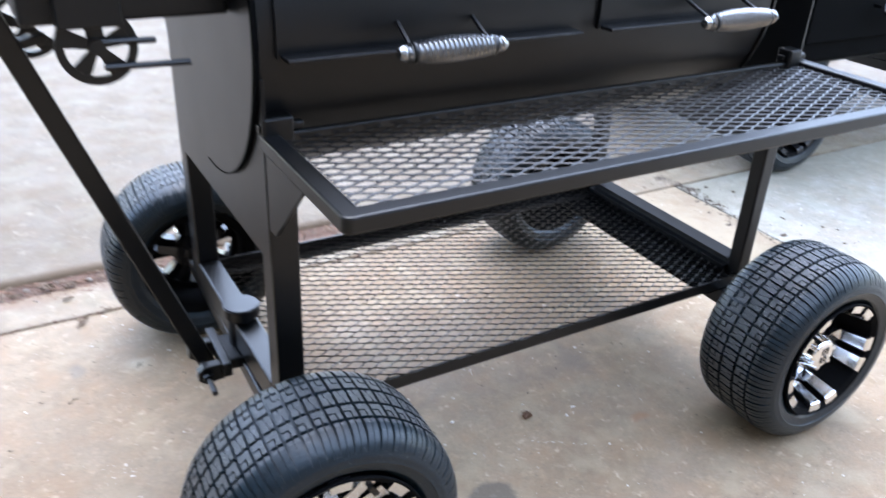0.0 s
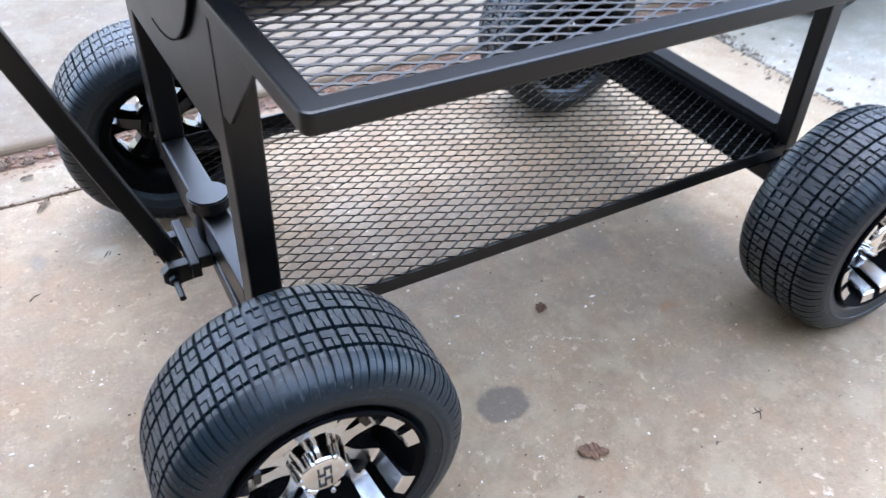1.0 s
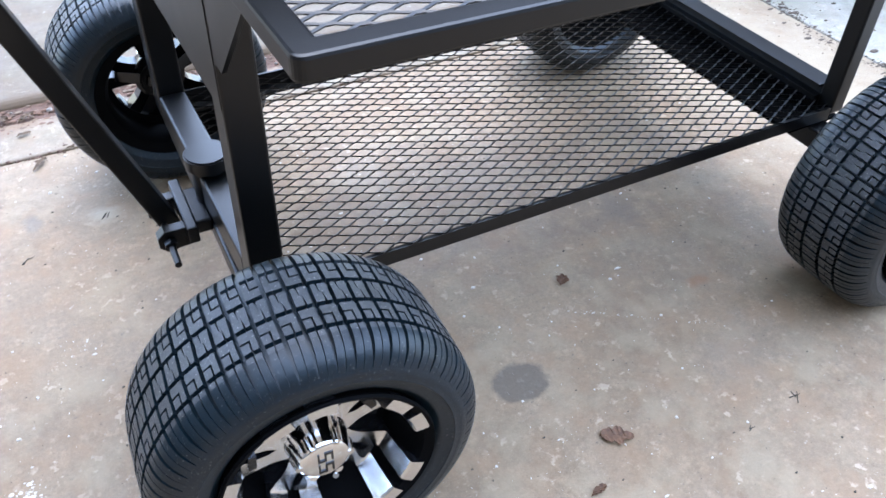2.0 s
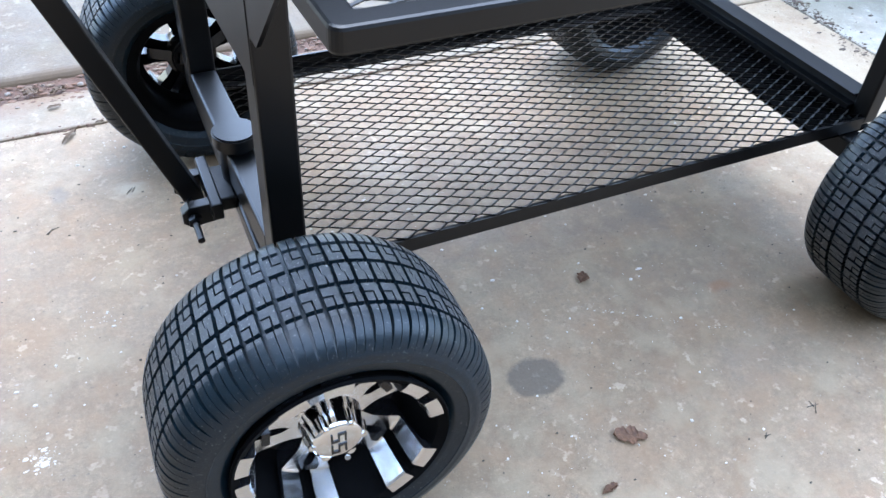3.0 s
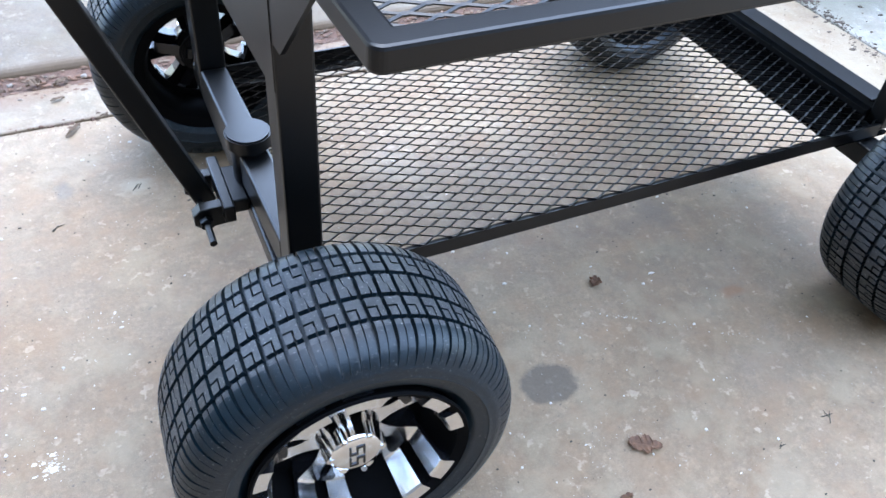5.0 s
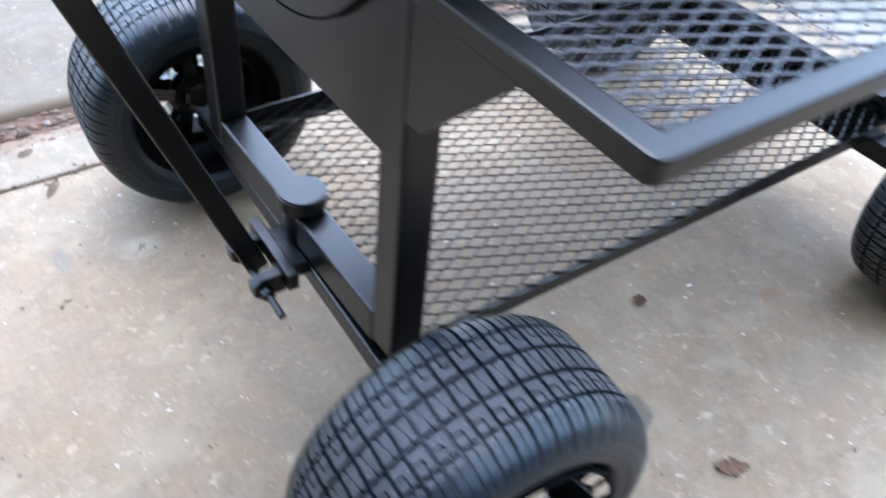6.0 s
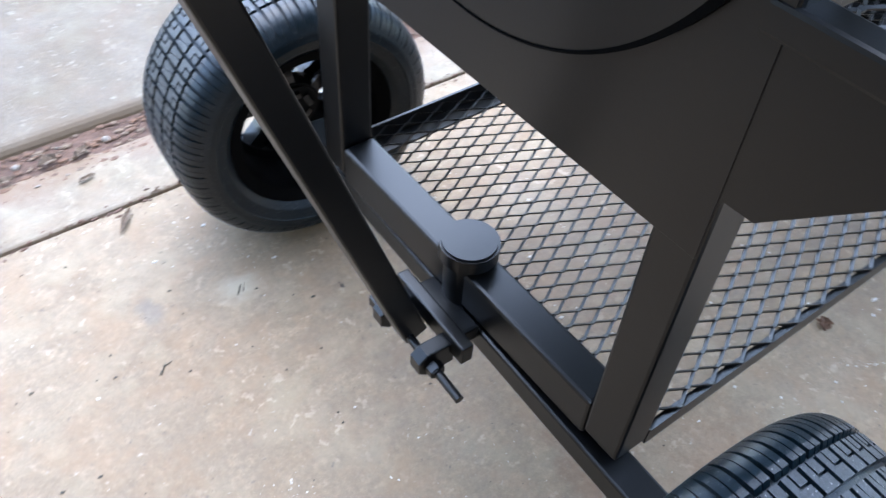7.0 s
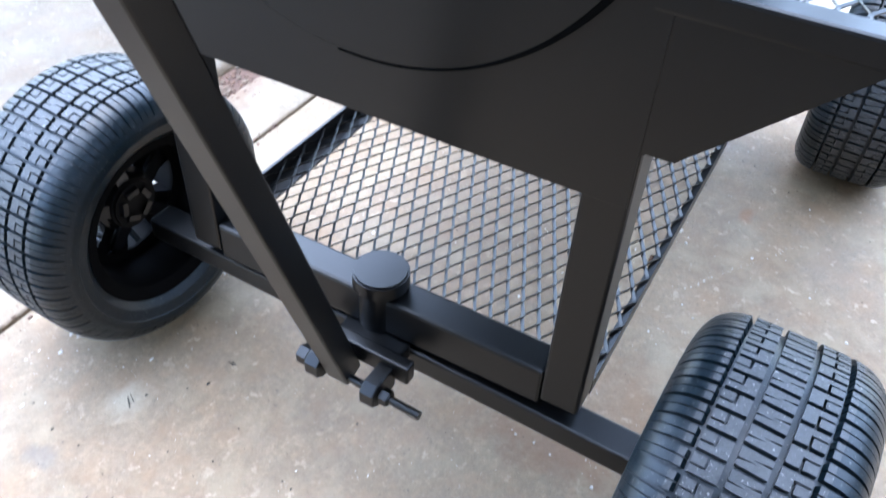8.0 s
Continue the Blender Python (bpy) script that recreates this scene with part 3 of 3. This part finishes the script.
# end plates and drum
DY, DZ, DR, XD = 0.299, 0.962, 0.301, 1.092
for x, s in ((0.0, 1), (X1, -1)):
    a, z = sorted((x + 0.0006 * s, x + 0.0066 * s))
    on_cart("end_plate", box(min(x - 0.0008 * s, x + 0.006 * s), max(x - 0.0008 * s, x + 0.006 * s), 0.003, Y1 - 0.003, 0.589, 0.9 if s > 0 else 1.06, 0.0004), label="flat black steel end plate")
    on_cart("gusset", prism([(0.006, 0.648), (-0.002, 0.654), (-0.028, 0.655), (-0.16, 0.786), (0.006, 0.786)], "x", a, z))
    end = 0.0 if s > 0 else XD
    a, z = sorted((end - 0.007 * s, end + 0.001 * s))
    disc = [(DY + DR * math.sin(2 * math.pi * k / 96), DZ + DR * math.cos(2 * math.pi * k / 96)) for k in range(96)]
    on_cart("drum_end", prism(disc, "x", a, z, 0.0015), label="round black end of the cooking drum")
# black strip paints the gap's shadow between drum and end plate, widening forwards
turn = [radians(-85 - 110 * k / 40) for k in range(41)]
inner = [(DY + (DR + 0.0005 - 0.0105 * min(1, k / 28) ** 2) * math.cos(a), DZ + (DR + 0.0005 - 0.0105 * min(1, k / 28) ** 2) * math.sin(a)) for k, a in enumerate(turn)]
outer = [(DY + (DR + 0.0006 + 0.001 * min(1, k / 12)) * math.cos(a), DZ + (DR + 0.0006 + 0.001 * min(1, k / 12)) * math.sin(a)) for k, a in enumerate(turn)]
on_cart("gap_shadow", prism(outer + inner[::-1], "x", -0.0085, -0.0005), MATT_BLACK, "dark matt strip painting the gap's shadow round the drum")
bm = bmesh.new()
bmesh.ops.create_cone(bm, cap_ends=False, segments=96, radius1=DR - 0.006, radius2=DR - 0.006, depth=XD - 0.002)
bmesh.ops.transform(bm, matrix=Matrix.Translation((XD / 2, DY, DZ)) @ Matrix.Rotation(math.pi / 2, 4, "Y"), verts=bm.verts)
on_cart("drum", bm, PAINT, "long black steel cooking drum", True)


def curved_panel(x0, x1, a0, a1, r0, r1):
    """A panel bent round the drum, from angle a0 to a1 (degrees from straight ahead, upwards)."""
    bm = bmesh.new()
    n = 24
    rows = []
    for k in range(n + 1):
        a = radians(a0 + (a1 - a0) * k / n)
        row = []
        for r in (r0, r1):
            for x in (x0, x1):
                row.append(bm.verts.new((x, DY - r * math.cos(a), DZ + r * math.sin(a))))
        rows.append(row)
    for p, q in zip(rows, rows[1:]):
        for i, j in ((0, 1), (1, 3), (3, 2), (2, 0)):
            bm.faces.new((p[i], p[j], q[j], q[i]))
    for row in (rows[0], rows[-1]):
        bm.faces.new((row[0], row[1], row[3], row[2]))
    bmesh.ops.recalc_face_normals(bm, faces=bm.faces)
    return bm


def coil_handle(parent, x, y, z, length):
    """A fat ribbed chrome coil between two bent arms."""
    n = 20
    prof = [(-length / 2 - 0.012, 0.0), (-length / 2 - 0.011, 0.008), (-length / 2 - 0.004, 0.012), (-length / 2, 0.0115)]
    for k in range(n * 4 + 1):
        u = k / (n * 4)
        swell = 0.0105 + 0.008 * math.sin(math.pi * u) ** 0.8
        prof.append((-length / 2 + length * u, swell + 0.0026 * math.cos(2 * math.pi * n * u)))
    prof += [(length / 2, 0.0115), (length / 2 + 0.004, 0.012), (length / 2 + 0.011, 0.008), (length / 2 + 0.012, 0.0)]
    bm = lathe(prof, 28)
    bmesh.ops.transform(bm, matrix=Matrix.Translation((x, y, z)) @ Matrix.Rotation(-math.pi / 2, 4, "Z"), verts=bm.verts)
    part("coil_handle", bm, COIL, parent, "shiny ribbed chrome coil handle", True, HOME)
    for s in (-1, 1):
        px = x + s * (length / 2 - 0.002)
        part("collar", rod((px - s * 0.012 - 0.003, y, z), (px - s * 0.012 + 0.003, y, z), 0.0155, 20, None, 0.001), PAINT, parent, "", True, HOME)
        part("handle_arm", bar((px - s * 0.012, y, z), (px - s * 0.012 + 0.022, -0.002, z + 0.022), 0.006, 0.006, (1, 0, 0), 0.001), PAINT, parent, "", False, HOME)


for x0, x1, hx in ((0.026, 0.585, 0.27), (0.63, 1.078, 0.885)):
    door = group_part("drum_door", cart, (0, 0, 0), "curved black steel lid of the cooking drum")
    part("panel", curved_panel(x0, x1, -6, 66, DR - 0.008, DR + 0.002), PAINT, door, "", True, HOME)
    part("drip_bar", box(x0 + 0.006, x1 - 0.012, -0.034, -0.002, 0.930, 0.936, 0.0015), PAINT, door, "", False, HOME)
    coil_handle(door, hx, -0.10, 0.949, 0.165)

# front shelf
shelf = group_part("front_shelf", cart, (0, 0, 0), "black steel shelf with an expanded mesh top")
sx0, sx1, sy0, sy1 = -0.003, 1.258, -0.311, 0.02
SB = 0.031
rc = 0.013
corner = [(rc - rc * math.sin(radians(a)), rc - rc * math.cos(radians(a))) for a in range(90, -1, -15)]
outline = [(sx0, sy1)] + [(sx0 + u, sy0 + v) for u, v in corner] + [(sx1 - u, sy0 + v) for u, v in corner[::-1]] + [(sx1, sy1), (sx1 - SB, sy1), (sx1 - SB, sy0 + SB), (sx0 + SB, sy0 + SB), (sx0 + SB, sy1)]
part("shelf_frame", prism(outline, "z", 0.786, 0.812, 0.004), PAINT, shelf, "", False, HOME)
part("back_bar", box(sx0 + SB, sx1 - SB, sy1 - 0.012, sy1, 0.786, 0.812, 0.003), PAINT, shelf, "", False, HOME)
part("shelf_mesh", expanded_metal(sx0 + SB - 0.004, sx1 - SB + 0.004, sy0 + SB - 0.004, sy1 - 0.008, 0.803, 0.0525, 0.0235, 0.0030, 0.0014, -0.35), PAINT, shelf, "expanded steel mesh", False, HOME)
part("shelf_tab", box(-0.004, 0.07, 0.012, 0.03, 0.813, 0.826, 0.002), PAINT, shelf, "", False, HOME)
part("shelf_tab", box(1.18, 1.254, 0.012, 0.03, 0.813, 0.826, 0.002), PAINT, shelf, "", False, HOME)

# firebox and its air vents
firebox = group_part("firebox", cart, (0, 0, 0), "black steel firebox on the end of the drum")
part("body", box(-0.30, -0.008, 0.11, 0.52, 0.975, 1.40, 0.006), PAINT, firebox, "", False, HOME)
for vx, vy, vz in ((-0.205, 0.098, 0.946), (-0.272, 0.40, 0.915)):
    ring = []
    bm = lathe([(-0.004, 0.044), (-0.004, 0.056), (0.004, 0.056), (0.004, 0.044)], 40, True)
    bmesh.ops.translate(bm, vec=(vx, vy, vz), verts=bm.verts)
    part("vent_ring", bm, PAINT, firebox, "round pinwheel air vent", True, HOME)
    for k in range(5):
        a = radians(72 * k + 18)
        outline = [(vx + r * math.cos(a + d), vz + r * math.sin(a + d)) for r, d in ((0.008, -0.8), (0.046, -0.3), (0.046, 0.3), (0.008, 0.8))]
        part("vent_blade", prism(outline, "y", vy - 0.003, vy + 0.003), PAINT, firebox, "", False, HOME)
    part("vent_hub", rod((vx, vy - 0.012, vz), (vx, vy + 0.012, vz), 0.012, 16), PAINT, firebox, "", True, HOME)
    part("vent_bracket", box(vx - 0.012, vx + 0.012, vy + 0.004, vy + 0.012, vz, 1.0, 0.001), PAINT, firebox, "", False, HOME)
part("damper_box", box(-0.255, -0.168, 0.082, 0.111, 0.974, 1.22, 0.003), PAINT, firebox, "", False, HOME)
part("vent_rod", rod((-0.20, 0.09, 0.916), (-0.078, 0.09, 0.914), 0.005, 10), PAINT, firebox, "", True, HOME)
part("vent_rod", rod((-0.20, 0.09, 0.952), (-0.125, 0.09, 0.951), 0.005, 10), PAINT, firebox, "", True, HOME)

# ---- loose things on the ground ----


def leaf_mesh(name, length, width, curl, seed):
    """A dry leaf, cupped and twisted, with a ragged edge and some thickness."""
    rng = random.Random(seed)
    bm = bmesh.new()
    n = 12
    left, mid, right = [], [], []
    for k in range(n + 1):
        u = k / n
        x = (u - 0.5) * length
        w = width * math.sin(math.pi * min(1, u * 0.96 + 0.02)) ** 0.7 * (0.6 + 0.75 * rng.random()) / 2
        lift = curl * (0.5 - abs(u - 0.5)) * -0.4 + curl * 0.35
        mid.append(bm.verts.new((x, 0.002 * math.sin(5 * u), 0.003 + max(0, lift) * 0.3)))
        left.append(bm.verts.new((x + rng.uniform(-1, 1) * 0.002, w, 0.004 + curl * (0.5 + 0.4 * rng.random()))))
        right.append(bm.verts.new((x + rng.uniform(-1, 1) * 0.002, -w, 0.004 + curl * (0.4 + 0.5 * rng.random()))))
    for k in range(n):
        bm.faces.new((left[k], left[k + 1], mid[k + 1], mid[k]))
        bm.faces.new((mid[k], mid[k + 1], right[k + 1], right[k]))
    bmesh.ops.recalc_face_normals(bm, faces=bm.faces)
    bmesh.ops.solidify(bm, geom=list(bm.faces), thickness=0.0008)
    return as_mesh(name, bm)


def leaf(x, y, turn, length, width, curl, seed, label, name="dry_leaf", z=0.0):
    ob = new(name, leaf_mesh(name, length, width, curl, seed))
    ob.data.materials.append(CHAFF if "greyish" in label or "pale" in label or "yellowish" in label else LEAF)
    ob.matrix_basis = pose(x, y, z, 0, 0, turn)
    return tagged(ob, label, "leaf", "dry leaves on the concrete")


leaf(0.614, 0.05, 40, 0.028, 0.022, 0.009, 3, "small curled dark brown dry leaf on the concrete")
leaf(0.484, -0.30, -28, 0.056, 0.03, 0.004, 5, "flattened reddish brown dry leaf on the concrete")
leaf(-0.245, 0.915, 55, 0.06, 0.014, 0.005, 11, "narrow greyish dry leaf beside the driveway joint")
leaf(-0.172, 0.955, 10, 0.018, 0.008, 0.003, 13, "tiny yellowish dry leaf in the driveway joint")
leaf(-0.306, 1.143, 20, 0.04, 0.026, 0.010, 14, "pale curled dry leaf lying in the soil joint")
leaf(-0.246, 1.135, 35, 0.042, 0.02, 0.008, 15, "pale curled dry leaf lying in the soil joint")
leaf(-0.388, 1.13, 5, 0.036, 0.018, 0.007, 16, "pale curled dry leaf lying in the soil joint")
leaf(-0.262, 1.06, 15, 0.032, 0.012, 0.003, 17, "narrow greyish dry leaf on the concrete strip")
leaf(0.397, -0.37, 10, 0.03, 0.012, 0.005, 8, "small narrow brown dry leaf on the concrete")


def sprig(x, y, turn, seed, size):
    """A few thin broken stalks lying crossed."""
    rng = random.Random(seed)
    bm = bmesh.new()
    for k in range(3):
        a = rng.gauss(0.4, 0.5)
        l = size * rng.uniform(0.4, 1)
        ox, oy = rng.gauss(0, size * 0.16), rng.gauss(0, size * 0.12)
        one = rod((ox - l / 2 * math.cos(a), oy - l / 2 * math.sin(a), 0.0012), (ox + l / 2 * math.cos(a), oy + l / 2 * math.sin(a), 0.002 + 0.002 * k / 5), 0.0009, 6, 0.0005)
        me = as_mesh("stalk", one)
        bm.from_mesh(me)
        bpy.data.meshes.remove(me)
    ob = new("dry_sprig", as_mesh("dry_sprig", bm))
    ob.data.materials.append(TWIG)
    ob.matrix_basis = pose(x, y, 0, 0, 0, turn)
    return tagged(ob, "small broken dark dry sprig on the concrete", "twig", "dry sprigs on the concrete")


TWIG = material("dry_twig", (0.045, 0.038, 0.026), 0.85, grain=200, vary=0.4)
sprig(0.821, -0.375, 0, 2, 0.03)
sprig(-0.150, 0.662, 30, 4, 0.028)
sprig(-0.312, 0.584, 20, 6, 0.026)
sprig(-0.006, 0.575, 80, 9, 0.022)
sprig(0.70, -0.39, 10, 12, 0.014)


def scatter(name, count, seed, place, size, mat, label, category, flat=0.5, sides=5):
    """Many small uneven chips as one object."""
    rng = random.Random(seed)
    verts, faces = [], []
    for _ in range(count):
        x, y, z = place(rng)
        r = size(rng)
        k = len(verts)
        a0 = rng.uniform(0, 6.28)
        long = rng.uniform(0.45, 2.3)
        ring = [(x + r * long * rng.uniform(0.7, 1.2) * math.cos(a0 + 6.283 * i / sides), y + r * rng.uniform(0.7, 1.2) * math.sin(a0 + 6.283 * i / sides)) for i in range(sides)]
        verts += [(px, py, z - 0.001) for px, py in ring]
        verts += [(x + 0.7 * (px - x), y + 0.7 * (py - y), z + r * flat * rng.uniform(0.6, 1.2)) for px, py in ring]
        faces += [(k + i, k + (i + 1) % sides, k + sides + (i + 1) % sides, k + sides + i) for i in range(sides)]
        faces.append(tuple(range(k + sides, k + 2 * sides)))
    me = bpy.data.meshes.new(name)
    me.from_pydata(verts, [], faces)
    me.update()
    me.materials.append(mat)
    return tagged(new(name, me), label, category, kind="stuff")


def on_drive(rng):
    return rng.uniform(-1.3, 1.9), rng.uniform(-0.75, 0.93), 0.0005


def in_drifts(rng):
    """Loose clusters of chips, with strays between them."""
    if rng.random() < 0.4:
        return on_drive(rng)
    pick = random.Random(rng.randrange(90))
    x, y, _ = on_drive(pick)
    wide = pick.uniform(0.02, 0.11)
    return rng.gauss(x, wide), min(0.93, rng.gauss(y, wide * 0.6)), 0.0005


def in_joint(rng):
    return rng.uniform(-1.6, 3.2), min(1.205, max(1.04, 1.2 - abs(rng.gauss(0.0, 0.06)))), 0.0


def along_crack(rng):
    y = 1.05 - 0.75 * rng.random() ** 1.6
    return rng.gauss(1.962 + 0.03 * math.sin(9 * y), 0.018), y, 0.0


scatter("pale_chips", 2200, 21, in_drifts, lambda r: 0.0006 + 0.0034 * r.random() ** 7, CHIP, "tiny pale chips and grit strewn over the concrete", "grit", 0.35)
scatter("paint_splash", 70, 33, lambda r: (r.gauss(-0.384, 0.0085), r.gauss(0.027, 0.012), 0.0003), lambda r: 0.0006 + 0.0042 * r.random() ** 3, CHIP, "small dried splash of white paint on the concrete", "paint", 0.08, 7)
scatter("dark_grit", 1500, 22, on_drive, lambda r: 0.0006 + 0.0019 * r.random() ** 5, TWIG, "tiny dark specks of dirt strewn over the concrete", "grit", 0.4)
scatter("joint_gravel", 150, 23, in_joint, lambda r: 0.0008 + 0.0038 * r.random() ** 4, STONE, "loose gravel and grit in the joint between the slabs", "gravel", 0.7, 6)
scatter("joint_chaff", 4200, 27, in_joint, lambda r: 0.0009 + 0.007 * r.random() ** 7, CHAFF, "faded flakes of dead leaf in the joint between the slabs", "litter", 0.1, 6)
scatter("joint_litter", 4800, 24, in_joint, lambda r: 0.0009 + 0.007 * r.random() ** 7, LEAF, "brown leaf litter in the joint between the slabs", "litter", 0.12, 6)
scatter("crack_litter", 520, 25, along_crack, lambda r: 0.0015 + 0.0055 * r.random() ** 4, BARK, "dry leaf crumbs along the slab joint", "litter", 0.2, 6)
scatter("joint_leaves", 60, 28, lambda r: (r.gauss(2.02, 0.14), r.uniform(0.25, 1.05), 0.0), lambda r: 0.002 + 0.008 * r.random() ** 3, BARK, "dry leaf pieces strewn round the slab joint", "litter", 0.15, 6)
for (ax, ay), (bx, by), count, seed in (((0.57, -0.013), (0.73, -0.12), 46, 31), ((0.765, -0.15), (0.836, -0.191), 14, 32)):
    scatter("scuff_mark", count, seed, lambda r: ((u := r.random()) * (bx - ax) + ax + r.gauss(0, 0.003), u * (by - ay) + ay + r.gauss(0, 0.003), 0.0003), lambda r: 0.0004 + 0.002 * r.random() ** 3, SCUFF, "broken pale scuff mark on the concrete", "scuff", 0.12)
scatter("strip_crumbs", 700, 29, lambda r: (r.uniform(-1.3, 2.0), 1.13 - abs(r.gauss(0, 0.028)), 0.0003), lambda r: 0.0007 + 0.003 * r.random() ** 5, SOIL, "crumbs of soil spilling over the concrete strip", "soil", 0.25, 5)
scatter("kerb_grit", 420, 26, lambda r: (r.uniform(-1.2, 0.6), r.gauss(0.955, 0.012), 0.0), lambda r: 0.0012 + 0.0035 * r.random() ** 3, SOIL, "crumbs of soil along the driveway joint", "grit", 0.4, 5)


def pebble(x, y, r, seed):
    rng = random.Random(seed)
    bm = bmesh.new()
    bmesh.ops.create_icosphere(bm, subdivisions=2, radius=r)
    for v in bm.verts:
        v.co *= 1 + 0.25 * noise.noise(v.co * (1.2 / r) + Vector((seed, 0, 0)))
        v.co.z *= 0.65
    ob = new("pebble", as_mesh("pebble", bm))
    ob.data.materials.append(STONE)
    ob.data.polygons.foreach_set("use_smooth", [True] * len(ob.data.polygons))
    ob.matrix_basis = pose(x, y, -0.004 + r * 0.4, 0, 0, rng.uniform(0, 360))
    return tagged(ob, "pale tan pebble lying in the soil joint", "pebble", "pebbles in the soil joint")


for k, (x, y, r) in enumerate(((-0.36, 1.165, 0.007), (-0.19, 1.155, 0.008), (0.05, 1.14, 0.007))):
    pebble(x, y, r, k)

# ---- the second cart, parked beyond ----
other = empty("parked_cart", (2.815, 1.31, 0), "black steel cart with a boxy body, parked beyond the smoker", "cart")
part("body", box(-0.72, 1.2, -0.6, 0.5, 0.52, 1.25, 0.02), MATT_BLACK, other, "", False)
part("undertray", box(-0.6, 1.1, -0.3, 0.4, 0.40, 0.521, 0.01), PAINT, other)
part("lid", box(-0.735, 1.215, -0.615, 0.515, 1.245, 1.275, 0.008), MATT_BLACK, other)
for x0, x1 in ((-0.62, 0.2), (0.28, 1.1)):
    hatch = part("hatch", box(x0, x1, -0.612, -0.598, 0.60, 1.16, 0.005), MATT_BLACK, other)
    part("grip", rod((x0 + 0.315, -0.66, 0.725), (x0 + 0.435, -0.66, 0.675), 0.014, 16, None, 0.006), CHROME, hatch, "shiny metal grip", True)
    for u in (0.335, 0.415):
        part("bracket", box(x0 + u - 0.006, x0 + u + 0.006, -0.655, -0.609, 0.725 - (u - 0.315) * 0.417 - 0.005, 0.725 - (u - 0.315) * 0.417 + 0.005, 0.001), MATT_BLACK, hatch)
for x, y, f in ((-0.31, -0.36, -1), (0.9, -0.36, -1), (-0.31, 0.52, 1), (0.9, 0.52, 1)):
    wheel(other, x, y, f, 20 + 40 * x, dark=True)
part("axle", box(-0.335, -0.285, -0.3, 0.46, 0.2, 0.25, 0.004), PAINT, other)
part("axle", box(0.875, 0.925, -0.3, 0.46, 0.2, 0.25, 0.004), PAINT, other)
for x in (-0.31, 0.9):
    part("axle_post", box(x - 0.025, x + 0.025, -0.05, 0.15, 0.25, 0.401, 0.003), PAINT, other)
